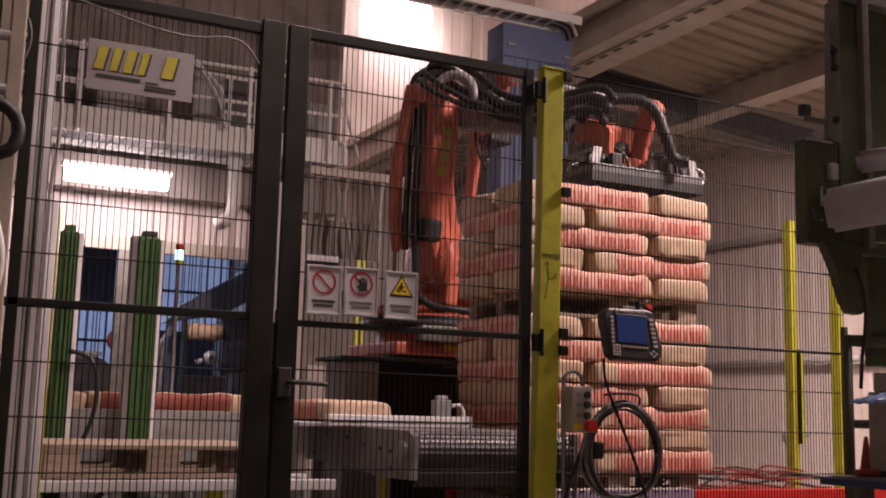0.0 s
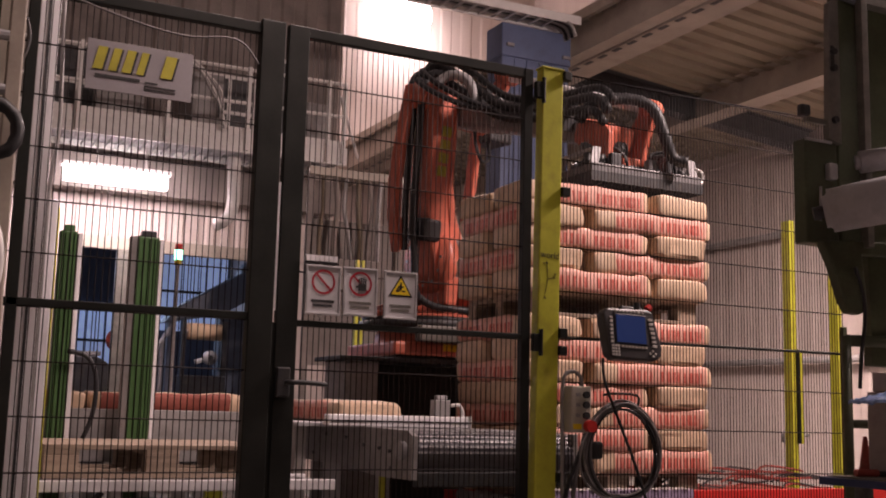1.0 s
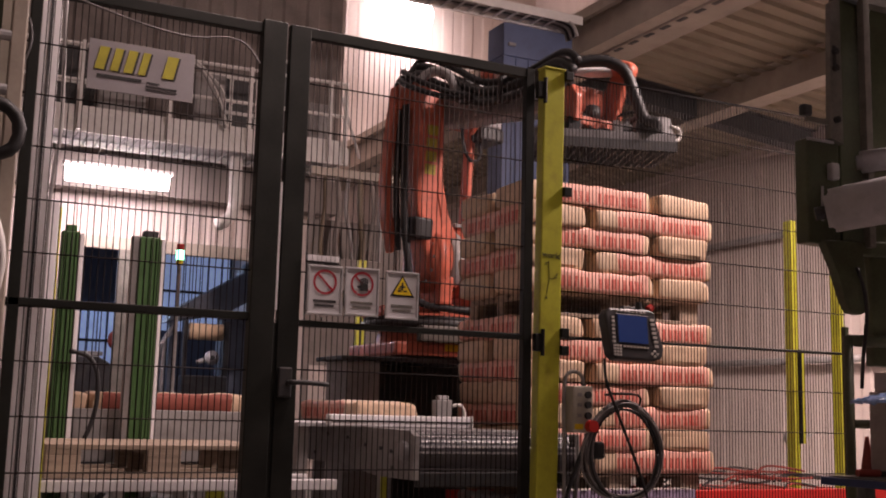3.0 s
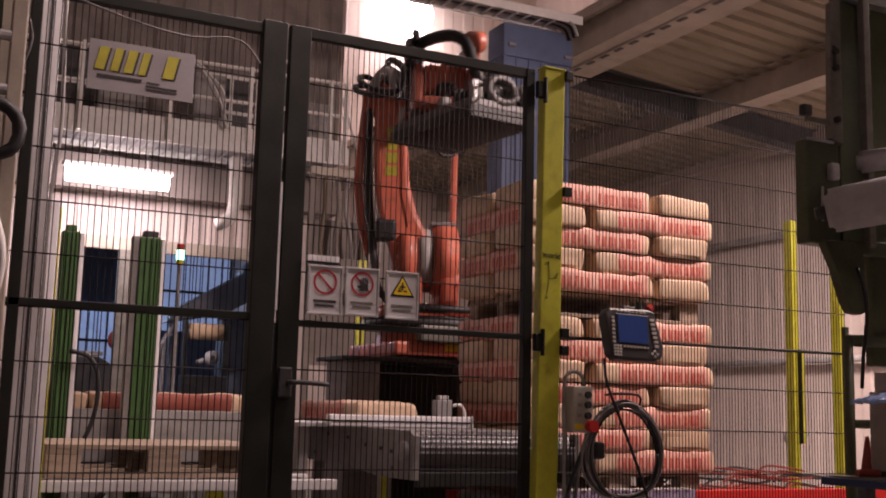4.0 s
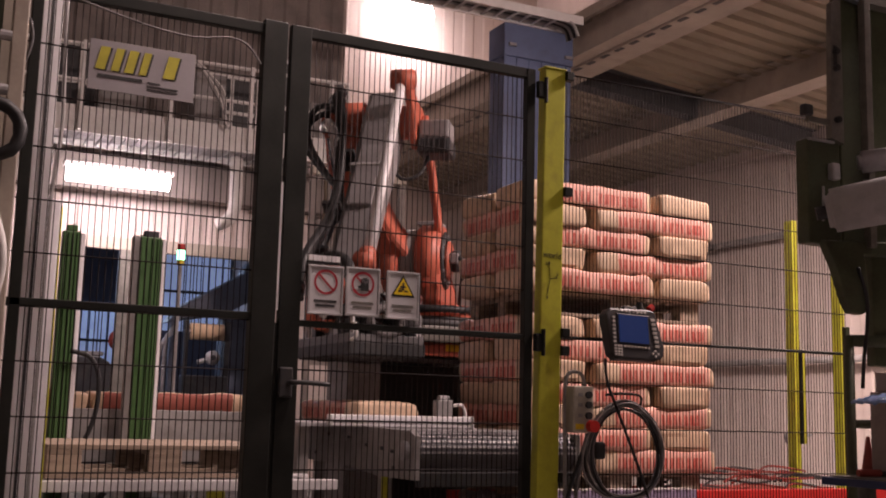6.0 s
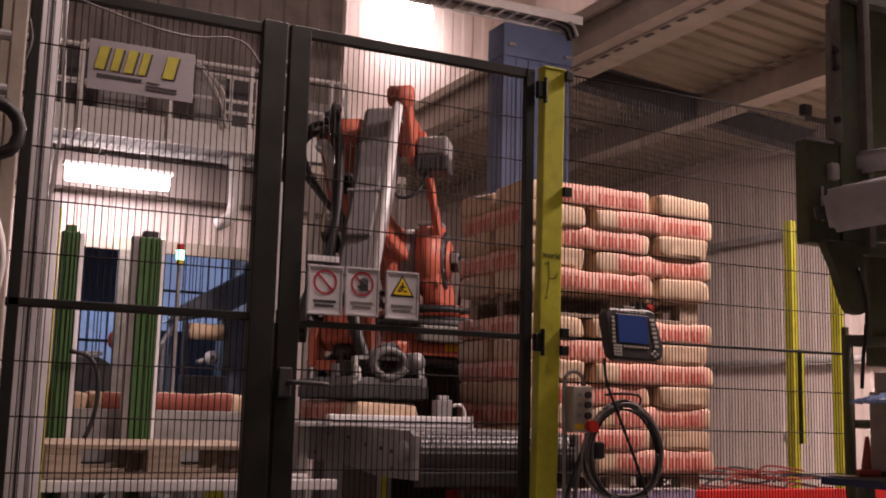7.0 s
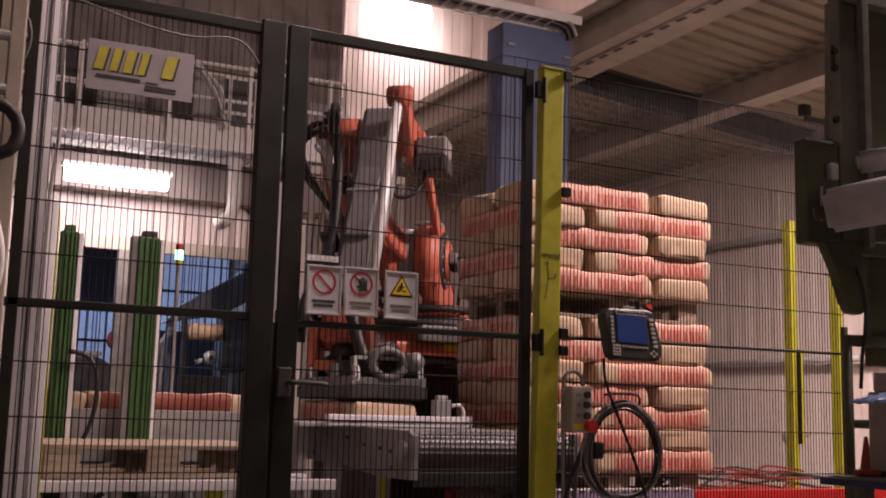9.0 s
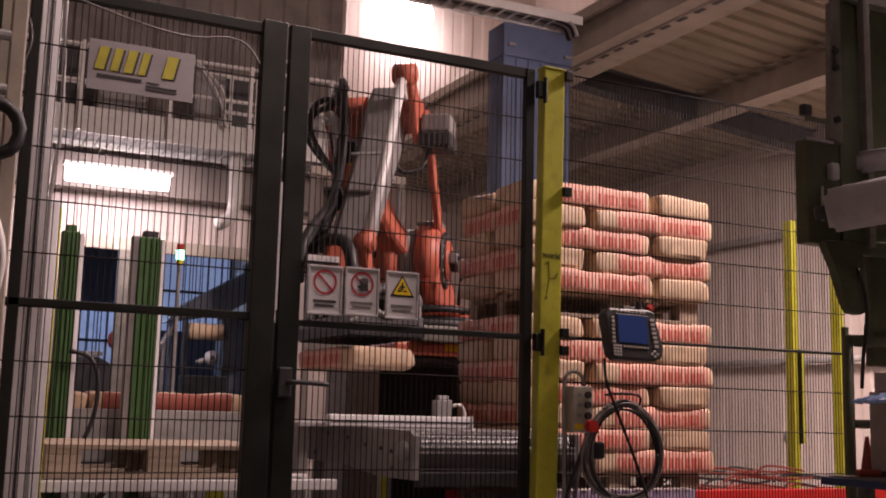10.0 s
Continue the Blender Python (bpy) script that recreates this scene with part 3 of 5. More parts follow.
written("world", 0.068, 1.512, 0.042, post, -3)
written("z", 0.038, 1.478, 0.026, post)
written("y", 0.098, 1.430, 0.028, post)
written("x", 0.045, 1.322, 0.028, post)
for p0, p1 in (((0.052, 1.495), (0.060, 1.415)), ((0.060, 1.415), (0.098, 1.422)), ((0.060, 1.415), (0.046, 1.345)), ((0.052, 1.495), (0.046, 1.482)), ((0.052, 1.495), (0.059, 1.483)), ((0.086, 1.428), (0.098, 1.422))):
    part("marker_stroke", rd((p0[0], -0.0303, p0[1]), (p1[0], -0.0303, p1[1]), 0.0014, 6), M_INKBLACK, post)

# signs on the gate and the fence
def sign(x, z, kind):
    s = thing("safety_sign", pose(x, -0.018, z), "white framed safety sign, " + kind, "sign", "signs on the gate")
    part("plate", bx(-0.074, 0.074, -0.004, 0, -0.1, 0.1), M_SIGNW, s)
    for a, b, c, d in ((-0.078, 0.078, 0.093, 0.103), (-0.078, 0.078, -0.103, -0.093), (-0.078, -0.068, -0.093, 0.093), (0.068, 0.078, -0.093, 0.093)):
        part("frame", bx(a, b, -0.009, 0.001, c, d, 0.002), M_STEEL, s)
    if kind.startswith("yellow"):
        part("triangle_border", pr([(-0.056, -0.005), (0.056, -0.005), (0, 0.088)], -0.0055, -0.0035), M_INKBLACK, s)
        part("triangle", pr([(-0.044, 0.003), (0.044, 0.003), (0, 0.076)], -0.0065, -0.0045), M_WARN, s)
        for a, b, c, d in ((-0.014, 0.014, 0.034, 0.04), (-0.004, 0.004, 0.022, 0.056), (-0.022, -0.006, 0.016, 0.022), (0.006, 0.022, 0.016, 0.022), (-0.02, 0.0, 0.026, 0.03)):
            part("symbol_bar", bx(a, b, -0.0075, -0.006, c, d), M_INKBLACK, s)
    else:
        bm = bmesh.new()
        o, i = [], []
        for q in range(32):
            an = 2 * math.pi * q / 32
            o.append((0.052 * math.cos(an), 0.034 + 0.052 * math.sin(an)))
            i.append((0.043 * math.cos(an), 0.034 + 0.043 * math.sin(an)))
        for q in range(32):
            r = (q + 1) % 32
            bm.faces.new([bm.verts.new((p[0], -0.0062, p[1])) for p in (o[q], i[q], i[r], o[r])])
        if kind.endswith("hand"):
            hd = bmesh.new()
            box(hd, -0.010, 0.026, -0.0080, -0.0069, 0.005, 0.035, 0)
            for k in range(4):
                box(hd, -0.010 + k * 0.0095, -0.003 + k * 0.0095, -0.0080, -0.0069, 0.035, 0.056 + 0.005 * (k in (1, 2)), 0)
            box(hd, -0.022, -0.008, -0.0080, -0.0069, 0.016, 0.026, 0)
            part("palm_symbol", hd, M_INKBLACK, s)
        part("ring", bm, M_RING, s)
        part("slash", bx(-0.046, 0.046, -0.0068, -0.0058, -0.004, 0.004, 0, Matrix.Translation((0, 0, 0.034)) @ pose(0, 0, 0, 0, 45, 0)), M_RING, s)
    for k, (w, z2) in enumerate(((0.10, -0.046), (0.085, -0.064))):
        part("text_bar", bx(-w / 2, w / 2, -0.0055, -0.0035, z2 - 0.005, z2 + 0.005), M_DARK if kind.endswith("entry") else M_GREYDARK, s)


sign(-1.034, 1.285, "red ring for no entry")
sign(-0.868, 1.288, "red ring over a black hand")
sign(-0.682, 1.286, "yellow warning triangle")
bs = thing("company_sign", pose(-1.833, -0.02, 2.094), "white sign with yellow and black shapes", "sign")
part("plate", bx(-0.205, 0.205, -0.004, 0, -0.1, 0.1, 0.001), M_SIGNGREY, bs)
for x, w in ((-0.152, 0.036), (-0.096, 0.030), (-0.043, 0.034), (0.010, 0.028), (0.112, 0.044)):
    part("shadow_bar", pr([(x - w / 2 - 0.008 + 0.004, -0.022), (x + w / 2 - 0.008 + 0.004, -0.022), (x + w / 2 + 0.016, 0.072), (x - w / 2 + 0.016, 0.072)], -0.0055, -0.0035), M_INKBLACK, bs)
    part("yellow_bar", pr([(x - w / 2 - 0.012, -0.018), (x + w / 2 - 0.012, -0.018), (x + w / 2 + 0.008, 0.074), (x - w / 2 + 0.008, 0.074)], -0.0072, -0.0045), M_FADED, bs)
part("text_bar", bx(-0.17, 0.0, -0.006, -0.0035, -0.048, -0.036), M_INKBLACK, bs)
for z in (-0.045, -0.06, -0.073):
    part("text_bar", bx(0.02, 0.14 if z < -0.05 else 0.07, -0.006, -0.0035, z - 0.003, z + 0.003), M_DARK, bs)

# ---- pallet stack of bags ----
BL, BW, BH = 0.88, 0.40, 0.138


def bag_mesh(name, seed):
    """A full valve sack: a soft slab with rounded long sides, creased faces and square folded ends."""
    bm = bmesh.new()
    nx, na = 22, 20
    rings = []
    for i in range(nx + 1):
        u = math.sin(math.pi / 2 * (-1 + 2 * i / nx))
        e = abs(u) ** 30
        wid, hei = BW / 2 * (1 - 0.05 * e), BH / 2 * (1 - 0.16 * e)
        ring = []
        for q in range(na):
            a = 2 * math.pi * (q + 0.5) / na
            c, s = math.cos(a), math.sin(a)
            y = math.copysign(abs(c) ** 0.20, c) * wid
            z = math.copysign(abs(s) ** 0.34, s) * hei
            p = Vector((u * BL / 2, y, z))
            k = noise.noise(p * 6 + Vector((seed * 3.1, 0, 0))) * 0.014 + noise.noise(p * 17 + Vector((0, seed * 2.3, 0))) * 0.011
            p += Vector((0, c, s)) * k
            p.x += 0.024 * noise.noise(Vector((y * 7, z * 9, seed + u)))
            ring.append(bm.verts.new(p + Vector((0, 0, BH / 2))))
        rings.append(ring)
    for u, v in zip(rings, rings[1:]):
        for q in range(na):
            bm.faces.new((u[q], v[q], v[(q + 1) % na], u[(q + 1) % na]))
    for ring, d in ((rings[0], -1), (rings[-1], 1)):
        inner = [bm.verts.new(Vector((v.co.x + d * 0.004, v.co.y * 0.86, (v.co.z - BH / 2) * 0.8 + BH / 2))) for v in ring]
        for q in range(na):
            bm.faces.new((ring[q], ring[(q + 1) % na], inner[(q + 1) % na], inner[q]))
        bm.faces.new(inner)
    bmesh.ops.recalc_face_normals(bm, faces=bm.faces)
    me = bpy.data.meshes.new(name)
    bm.to_mesh(me)
    bm.free()
    for m in (M_BAG, M_PINK):
        me.materials.append(m)
    for p in me.polygons:
        p.use_smooth = True
        if abs(p.normal.x) < 0.6 and abs(p.normal.y) > 0.25 and p.center.x > -BL * 0.34 and p.center.x < BL * 0.45:
            p.material_index = 1
    return me


BAGS = [bag_mesh("paper_bag", i) for i in range(6)]
RED_BAGS = [bag_mesh("paper_bag", i + 7) for i in range(2)]
for q in RED_BAGS:
    q.materials[1] = M_BAGRED


def fold(p, x, w):
    """The folded, glued flap on a bag's end."""
    part("end_flap", bx(x - 0.004, x + 0.004, -w / 2, w / 2, BH * 0.2, BH * 0.62, 0.002), M_BAG, p)


def bag(m, label="full kraft paper bag with red print, stacked", group="bags on the pallets", kinds=BAGS):
    ob = new("paper_bag", random.choice(kinds))
    ob.matrix_basis = m
    fold(ob, BL / 2 + 0.002, BW * 0.7)
    fold(ob, -BL / 2 - 0.002, BW * 0.7)
    return tagged(ob, label, "paper bag", group)


X0, X1, Y0 = 0.62, 1.98, 1.11


def pile(z, layers, first):
    for k in range(layers):
        j = lambda: random.uniform(-0.012, 0.012)
        if (k + first) % 2 == 0:      # two long bags at the west, one end-on at the east
            for r in range(2):
                bag(pose(X0 + BL / 2 + j(), Y0 + BW / 2 + 0.46 * r + j(), z, 0, 0, j() * 60))
            bag(pose(X1 - BW / 2 - 0.03 + j(), Y0 + BL / 2 + j(), z, 0, 0, 90 + j() * 60))
        else:
            for r in range(2):
                bag(pose(X1 - BL / 2 + j(), Y0 + BW / 2 + 0.46 * r + j(), z, 0, 0, j() * 60))
            bag(pose(X0 + BW / 2 + j(), Y0 + BL / 2 + j(), z, 0, 0, 90 + j() * 60))
        z += BH * 0.935
    return z


def pallet(m, label, long=1.2, deep=0.8):
    p = thing("pallet", m, label, "pallet", "pallets")
    k, e = deep / 0.8, long / 2
    for i in range(5):
        y = [0.0725, 0.23, 0.4, 0.57, 0.7275][i] * k
        h = 0.0725 if i in (0, 2, 4) else 0.05
        part("deck_board", bx(-e, e, y - h, y + h, 0.122, 0.144, 0.003), M_WOOD, p)
    for x in (-e + 0.0725, 0, e - 0.0725):
        part("stringer", bx(x - 0.0725, x + 0.0725, 0, deep, 0.1, 0.122, 0.003), M_WOOD, p)
        for y in (0.05, deep / 2, deep - 0.05):
            part("block", bx(x - 0.0725, x + 0.0725, y - 0.05, y + 0.05, 0.022, 0.1, 0.004), M_WOOD, p)
    for y in (0.05, deep / 2, deep - 0.05):
        part("bottom_board", bx(-e, e, y - 0.05, y + 0.05, 0, 0.022, 0.003), M_WOOD, p)
    return p


ZB = 0.32
pallet(pose((X0 + X1) / 2, Y0 + 0.05, ZB), "wooden pallet carrying a pile of bags on a roller track")
ztop = pile(ZB + 0.144, 7, 1)
pallet(pose((X0 + X1) / 2, Y0 + 0.05, ztop + 0.005), "wooden pallet on top of the lower pile of bags")
ztop2 = pile(ztop + 0.149, 5, 0)


# ---- conveyors in front of the robot ----
cv = thing("belt_conveyor", pose(0, 0, 0), "grey steel conveyor with a dark modular belt and curved nose", "conveyor")
bm = bmesh.new()
lo = [(0.47, 0.475), (0.47, 0.68), (0.52, 0.705), (2.17, 0.72), (2.17, 0.51), (1.3, 0.50), (0.9, 0.47)]
vs = [bm.verts.new((-0.375, y, z)) for y, z in lo]
r = bmesh.ops.extrude_face_region(bm, geom=[bm.faces.new(vs)])
bmesh.ops.translate(bm, vec=(0.03, 0, 0), verts=[g for g in r["geom"] if isinstance(g, bmesh.types.BMVert)])
bmesh.ops.recalc_face_normals(bm, faces=bm.faces)
side = part("side_panel", bm, M_GREY, cv, "grey painted side panel")
for y, z in ((0.62, 0.6), (0.7, 0.52), (0.72, 0.60), (0.85, 0.61), (1.05, 0.62), (1.3, 0.65), (1.6, 0.66), (1.8, 0.55)):
    part("bolt", rd((-0.385, y, z), (-0.374, y, z), 0.01, 8), M_DARK, side)
part("bearing", rd((-0.40, 0.56, 0.61), (-0.37, 0.56, 0.61), 0.045, 16), M_STEEL, side)
part("side_panel", bx(0.55, 0.58, 0.5, 1.05, 0.48, 0.70, 0.004), M_GREY, cv)
bm = bmesh.new()
prof = [(2.15, 0.70), (0.60, 0.70)] + [(0.60 - 0.1 * math.sin(a), 0.60 + 0.1 * math.cos(a)) for a in [math.pi * k / 10 for k in range(1, 11)]] + [(2.15, 0.50)]
a, b = [bm.verts.new((-0.345, y, z)) for y, z in prof], [bm.verts.new((0.55, y, z)) for y, z in prof]
for k in range(len(prof)):
    bm.faces.new((a[k], b[k], b[(k + 1) % len(prof)], a[(k + 1) % len(prof)]))
bm.faces.new(a), bm.faces.new(b[::-1])
bmesh.ops.recalc_face_normals(bm, faces=bm.faces)
belt = part("belt", bm, M_RUBBER, cv, "dark plastic modular belt")
bm = bmesh.new()
for k in range(7):
    an = math.pi * (k * 0.085 - 0.02)
    for i in range(44):
        x = -0.335 + i * 0.0203
        box(bm, x, x + 0.012, -0.005, 0.005, 0.099, 0.106, 0, Matrix.Translation((0, 0.60, 0.60)) @ pose(0, 0, 0, math.degrees(an), 0, 0))
tagged(part("belt_studding", bm, M_STEEL, cv), kind="stuff")
bm = bmesh.new()
for k in range(40):
    box(bm, -0.335, 0.54, 0.64 + k * 0.036, 0.66 + k * 0.036, 0.70, 0.706)
tagged(part("belt_surface", bm, M_STEEL, cv), kind="stuff")
part("nose_guard", bx(-0.34, 0.55, 0.50, 0.53, 0.44, 0.51, 0.005), M_DARK, cv)
for x, y in ((-0.33, 0.95), (-0.30, 2.0), (0.5, 0.75)):
    part("leg", bx(x, x + 0.06, y, y + 0.06, 0, 0.49, 0.004), M_GREY, cv)
part("marker_strip", bx(-0.332, -0.30, 0.94, 0.948, 0.05, 0.47), M_YELLOW, cv, "yellow strip on the leg")

pk = thing("pick_station", pose(0, 0, 0), "aluminium bag stop with a pneumatic valve", "machine")
part("stop_bar", bx(-0.58, 0.235, 1.05, 1.12, 0.712, 0.772, 0.006), M_ALU, pk)
part("end_cap", bx(0.235, 0.25, 1.045, 1.125, 0.705, 0.775, 0.003), M_WHITE, pk)
part("slot", bx(-0.57, 0.23, 1.046, 1.05, 0.735, 0.742), M_DARK, pk)
part("table", bx(-0.72, 0.2, 1.13, 2.25, 0.706, 0.728, 0.003), M_STEEL, pk)
part("valve", bx(0.03, 0.13, 1.06, 1.12, 0.772, 0.86, 0.006), M_GREY, pk)
part("valve_top", bx(0.05, 0.11, 1.07, 1.11, 0.86, 0.885, 0.004), M_STEEL, pk)
part("air_hose", tb([(0.13, 1.08, 0.83), (0.18, 1.07, 0.835), (0.205, 1.07, 0.80), (0.205, 1.07, 0.76)], 0.009), M_WHITE, pk, smooth=True)
part("support", bx(-0.7, -0.64, 1.2, 1.26, 0, 0.706), M_GREY, pk)
part("support", bx(-0.7, -0.64, 2.1, 2.16, 0, 0.706), M_GREY, pk)

ln_ = thing("infeed_conveyor", pose(0, 0, 0), "grey infeed conveyor carrying bags", "conveyor")
part("side_panel", bx(-4.6, -0.74, 1.60, 1.63, 0.50, 0.77, 0.005), M_GREY, ln_)
part("side_panel", bx(-4.6, -0.74, 2.12, 2.15, 0.50, 0.77, 0.005), M_GREY, ln_)
part("belt", bx(-4.6, -0.75, 1.63, 2.12, 0.68, 0.752, 0.004), M_RUBBER, ln_)
for x in (-4.2, -2.6, -1.1):
    part("leg", bx(x, x + 0.07, 1.62, 1.69, 0, 0.50), M_GREY, ln_)
for i in range(4):
    bag(pose(-1.22 - i * 0.925, 1.86, 0.748, 0, 0, 180 + (i % 2) * 0.6) @ Matrix.Diagonal((1, 1, 0.8, 1)), "full paper bag with a dark red side on a conveyor", "bags on the conveyor", RED_BAGS)

# machine cabinet, grey, behind the pick table
gc = thing("machine_cabinet", pose(0, 0, 0), "grey machine cabinet with a black opening", "machine")
part("body", bx(0.08, 0.32, 2.5, 2.9, 0, 1.12, 0.01), M_GREY, gc)
part("top_cover", bx(0.02, 1.02, 2.45, 2.95, 1.12, 1.15, 0.006), M_DARK, gc)
part("door", bx(0.10, 0.30, 2.488, 2.5, 0.1, 1.05, 0.004), M_GREY, gc)
# solid black block stands for the shade inside the opening
part("black_interior", bx(0.33, 1.0, 2.7, 2.9, 0, 1.11, 0.004), M_BLACK, gc, "open interior, its shade drawn as a solid black block")

# hose rack behind the gate, with brown hanging hoses
hr = thing("hose_rack", pose(0, 0, 0), "brown hose rack with hanging hoses behind the robot cell", "rack")
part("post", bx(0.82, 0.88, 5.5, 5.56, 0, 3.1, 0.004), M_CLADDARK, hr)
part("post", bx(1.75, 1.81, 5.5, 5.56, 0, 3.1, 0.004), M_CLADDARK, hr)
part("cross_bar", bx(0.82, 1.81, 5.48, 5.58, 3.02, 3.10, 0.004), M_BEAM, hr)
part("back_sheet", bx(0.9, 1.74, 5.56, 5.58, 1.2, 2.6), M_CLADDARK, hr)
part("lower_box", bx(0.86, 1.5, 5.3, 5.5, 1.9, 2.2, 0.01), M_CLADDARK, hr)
for k in range(6):
    x = 0.95 + k * 0.12
    part("hose", tb([(x, 5.46, 3.0), (x + 0.03 * math.sin(k * 2.1), 5.44, 2.7), (x - 0.04 * math.cos(k * 1.3), 5.42, 2.35), (x + 0.05 * math.sin(k), 5.44, 2.0 - 0.05 * (k % 3))], 0.022 + 0.006 * (k % 2), 8), (M_TAN, M_CLADDARK, M_GREY)[k % 3], hr, smooth=True)
yc = thing("light_barrier_column", pose(0.98, 4.6, 0), "short yellow light barrier column behind the robot", "column", "light barrier columns")
part("body", bx(0, 0.035, 0, 0.06, 0, 2.1, 0.004), M_YELLOW, yc)
part("body", bx(0.05, 0.075, 0, 0.06, 0, 2.1, 0.004), M_YELLOW, yc)
part("lens_strip", bx(0.035, 0.05, 0.01, 0.06, 0.02, 2.08), M_DARK, yc)
tc_ = thing("terminal_strip", pose(-1.045, -0.026, 1.392), "white terminal comb behind the signs", "terminal strip")
part("rail", bx(-0.07, 0.07, 0, 0.02, 0, 0.010), M_DARK, tc_)
for k in range(7):
    part("tooth", bx(-0.068 + k * 0.02, -0.052 + k * 0.02, -0.002, 0.02, 0.012, 0.036), M_ALU, tc_)
part("stem", bx(-0.006, 0.006, 0.006, 0.016, -0.22, 0), M_WHITE, tc_)

# ---- left bay: pallet on a track, guide columns ----
pallet(pose(-1.5, 0.65, 0.478), "empty wooden pallet waiting on the pallet track", 1.0, 0.8)
tk = thing("pallet_track", pose(0, 0, 0), "aluminium pallet track on short legs", "conveyor")
for y in (0.60, 1.02, 1.40):
    part("rail", bx(-2.4, -0.70, y, y + 0.05, 0.425, 0.472, 0.004), M_ALU, tk)
for x in (-2.1, -1.72, -1.45, -0.9):
    for y in (0.62, 1.36):
        part("leg", bx(x, x + 0.05, y, y + 0.05, 0, 0.425, 0.003), M_STEEL, tk)
part("lower_rail", bx(-2.4, -0.70, 0.62, 0.66, 0.28, 0.32, 0.004), M_ALU, tk)
part("brace", rd((-2.05, 0.66, 0.1), (-1.75, 0.66, 0.42), 0.014, 8), M_DARK, tk)
part("cross_bar", bx(-2.4, -0.72, 0.9, 0.94, 0.20, 0.25), M_WHITE, tk)
for i in range(22):
    part("track_roller", rd((-2.34 + i * 0.075, 0.65, 0.445), (-2.34 + i * 0.075, 1.02, 0.445), 0.02, 10), M_STEEL, tk, smooth=True)
part("drive_motor", bx(-1.62, -1.46, 0.72, 0.88, 0.24, 0.38, 0.015), M_DARK, tk)
part("chain_guard", bx(-1.30, -1.22, 0.66, 0.70, 0.10, 0.42, 0.006), M_YELLOW, tk, "yellow chain guard")
for x0, x1, zt, lft in ((-1.897, -1.812, 1.68, False), (-1.511, -1.40, 1.685, True)):
    g = thing("guide_column", pose(0, 0, 0), "green grooved guide column with an aluminium edge", "column", "guide columns")
    part("core", bx(x0, x1, 1.475, 1.55, 0, zt - 0.02, 0.006), M_GREEN, g)
    n = 4
    for k in range(n):
        w = (x1 - x0) / n
        part("rib", bx(x0 + k * w + 0.004, x0 + (k + 1) * w - 0.004, 1.462, 1.475, 0, zt - 0.03), M_GREEN, g)
    part("edge_profile", bx(x1, x1 + 0.022, 1.46, 1.53, 0, zt - 0.03, 0.003), M_ALU, g)
    if lft:
        part("rear_profile", bx(x0 - 0.035, x0, 1.48, 1.54, 0, zt - 0.02, 0.003), M_GREY, g)
    part("cap", bx(x0 + 0.02, x1 - 0.015, 1.48, 1.54, zt - 0.02, zt + 0.012, 0.004), M_DARK if lft else M_GREEN, g)
al = thing("light_curtain_post", pose(0, 0, 0), "bright aluminium profile post beside the pallet", "post")
part("profile", bx(-2.085, -2.03, 0.55, 0.595, 0.02, 1.65, 0.004), M_ALU, al)
part("lens_strip", bx(-2.075, -2.067, 0.546, 0.55, 0.05, 1.63), M_DARK, al)
part("edge", bx(-2.03, -2.02, 0.56, 0.59, 0.02, 1.62), M_YELLOW, al)
part("foot", bx(-2.08, -1.98, 0.52, 0.62, 0, 0.02), M_ALU, al)
al = thing("frame_post", pose(0, 0, 0), "tall aluminium profile post behind the fence", "post")
part("profile", bx(-2.19, -2.11, 0.28, 0.36, 0, 3.0, 0.006), M_ALU, al)
part("groove", bx(-2.155, -2.145, 0.276, 0.28, 0.05, 2.95), M_DARK, al)
part("cable", tb([(-2.10, 0.3, 2.6), (-2.09, 0.29, 2.2), (-2.08, 0.3, 1.9), (-2.10, 0.3, 1.6), (-2.105, 0.3, 0.9), (-2.1, 0.3, 0.3)], 0.008), M_GREY, al, smooth=True)
al = thing("frame_post", pose(-0.08, 0.7, 0), "slim aluminium post of the pallet bay", "post")
part("profile", bx(-2.09, -2.05, 0.28, 0.32, 0, 1.70, 0.004), M_ALU, al)
fm = thing("equipment_frame", pose(0, 0, 0), "brown-grey equipment frame with cables beside the fence", "machine")
part("upright", bx(-2.33, -2.275, -0.16, -0.11, 0, 2.6, 0.006), M_BEAM, fm)
part("upright", bx(-2.43, -2.36, -0.12, -0.06, 0, 2.6, 0.006), M_OLIVE, fm)
part("back_plate", bx(-2.40, -2.30, -0.05, -0.03, 0.2, 2.5), M_BEAM, fm)
for z in (1.9, 1.45, 2.1):
    part("fitting", rd((-2.37, -0.18, z), (-2.33, -0.18, z), 0.02, 10), M_STEEL, fm)
part("black_hose", tb([(-2.45, -0.2, 1.83), (-2.36, -0.22, 1.84), (-2.295, -0.22, 1.80), (-2.28, -0.22, 1.73), (-2.31, -0.22, 1.67), (-2.40, -0.2, 1.64)], 0.024, 12, 0.06), M_HOSE, fm, smooth=True)
part("pale_hose", tb([(-2.36, -0.2, 1.5), (-2.315, -0.22, 1.36), (-2.305, -0.22, 1.25), (-2.33, -0.2, 1.12), (-2.38, -0.2, 1.0)], 0.018, 10), M_WHITE, fm, smooth=True)
part("cable", tb([(-2.27, -0.12, 2.2), (-2.255, -0.12, 2.12), (-2.28, -0.12, 2.02), (-2.32, -0.12, 1.98)], 0.006), M_DARK, fm, smooth=True)
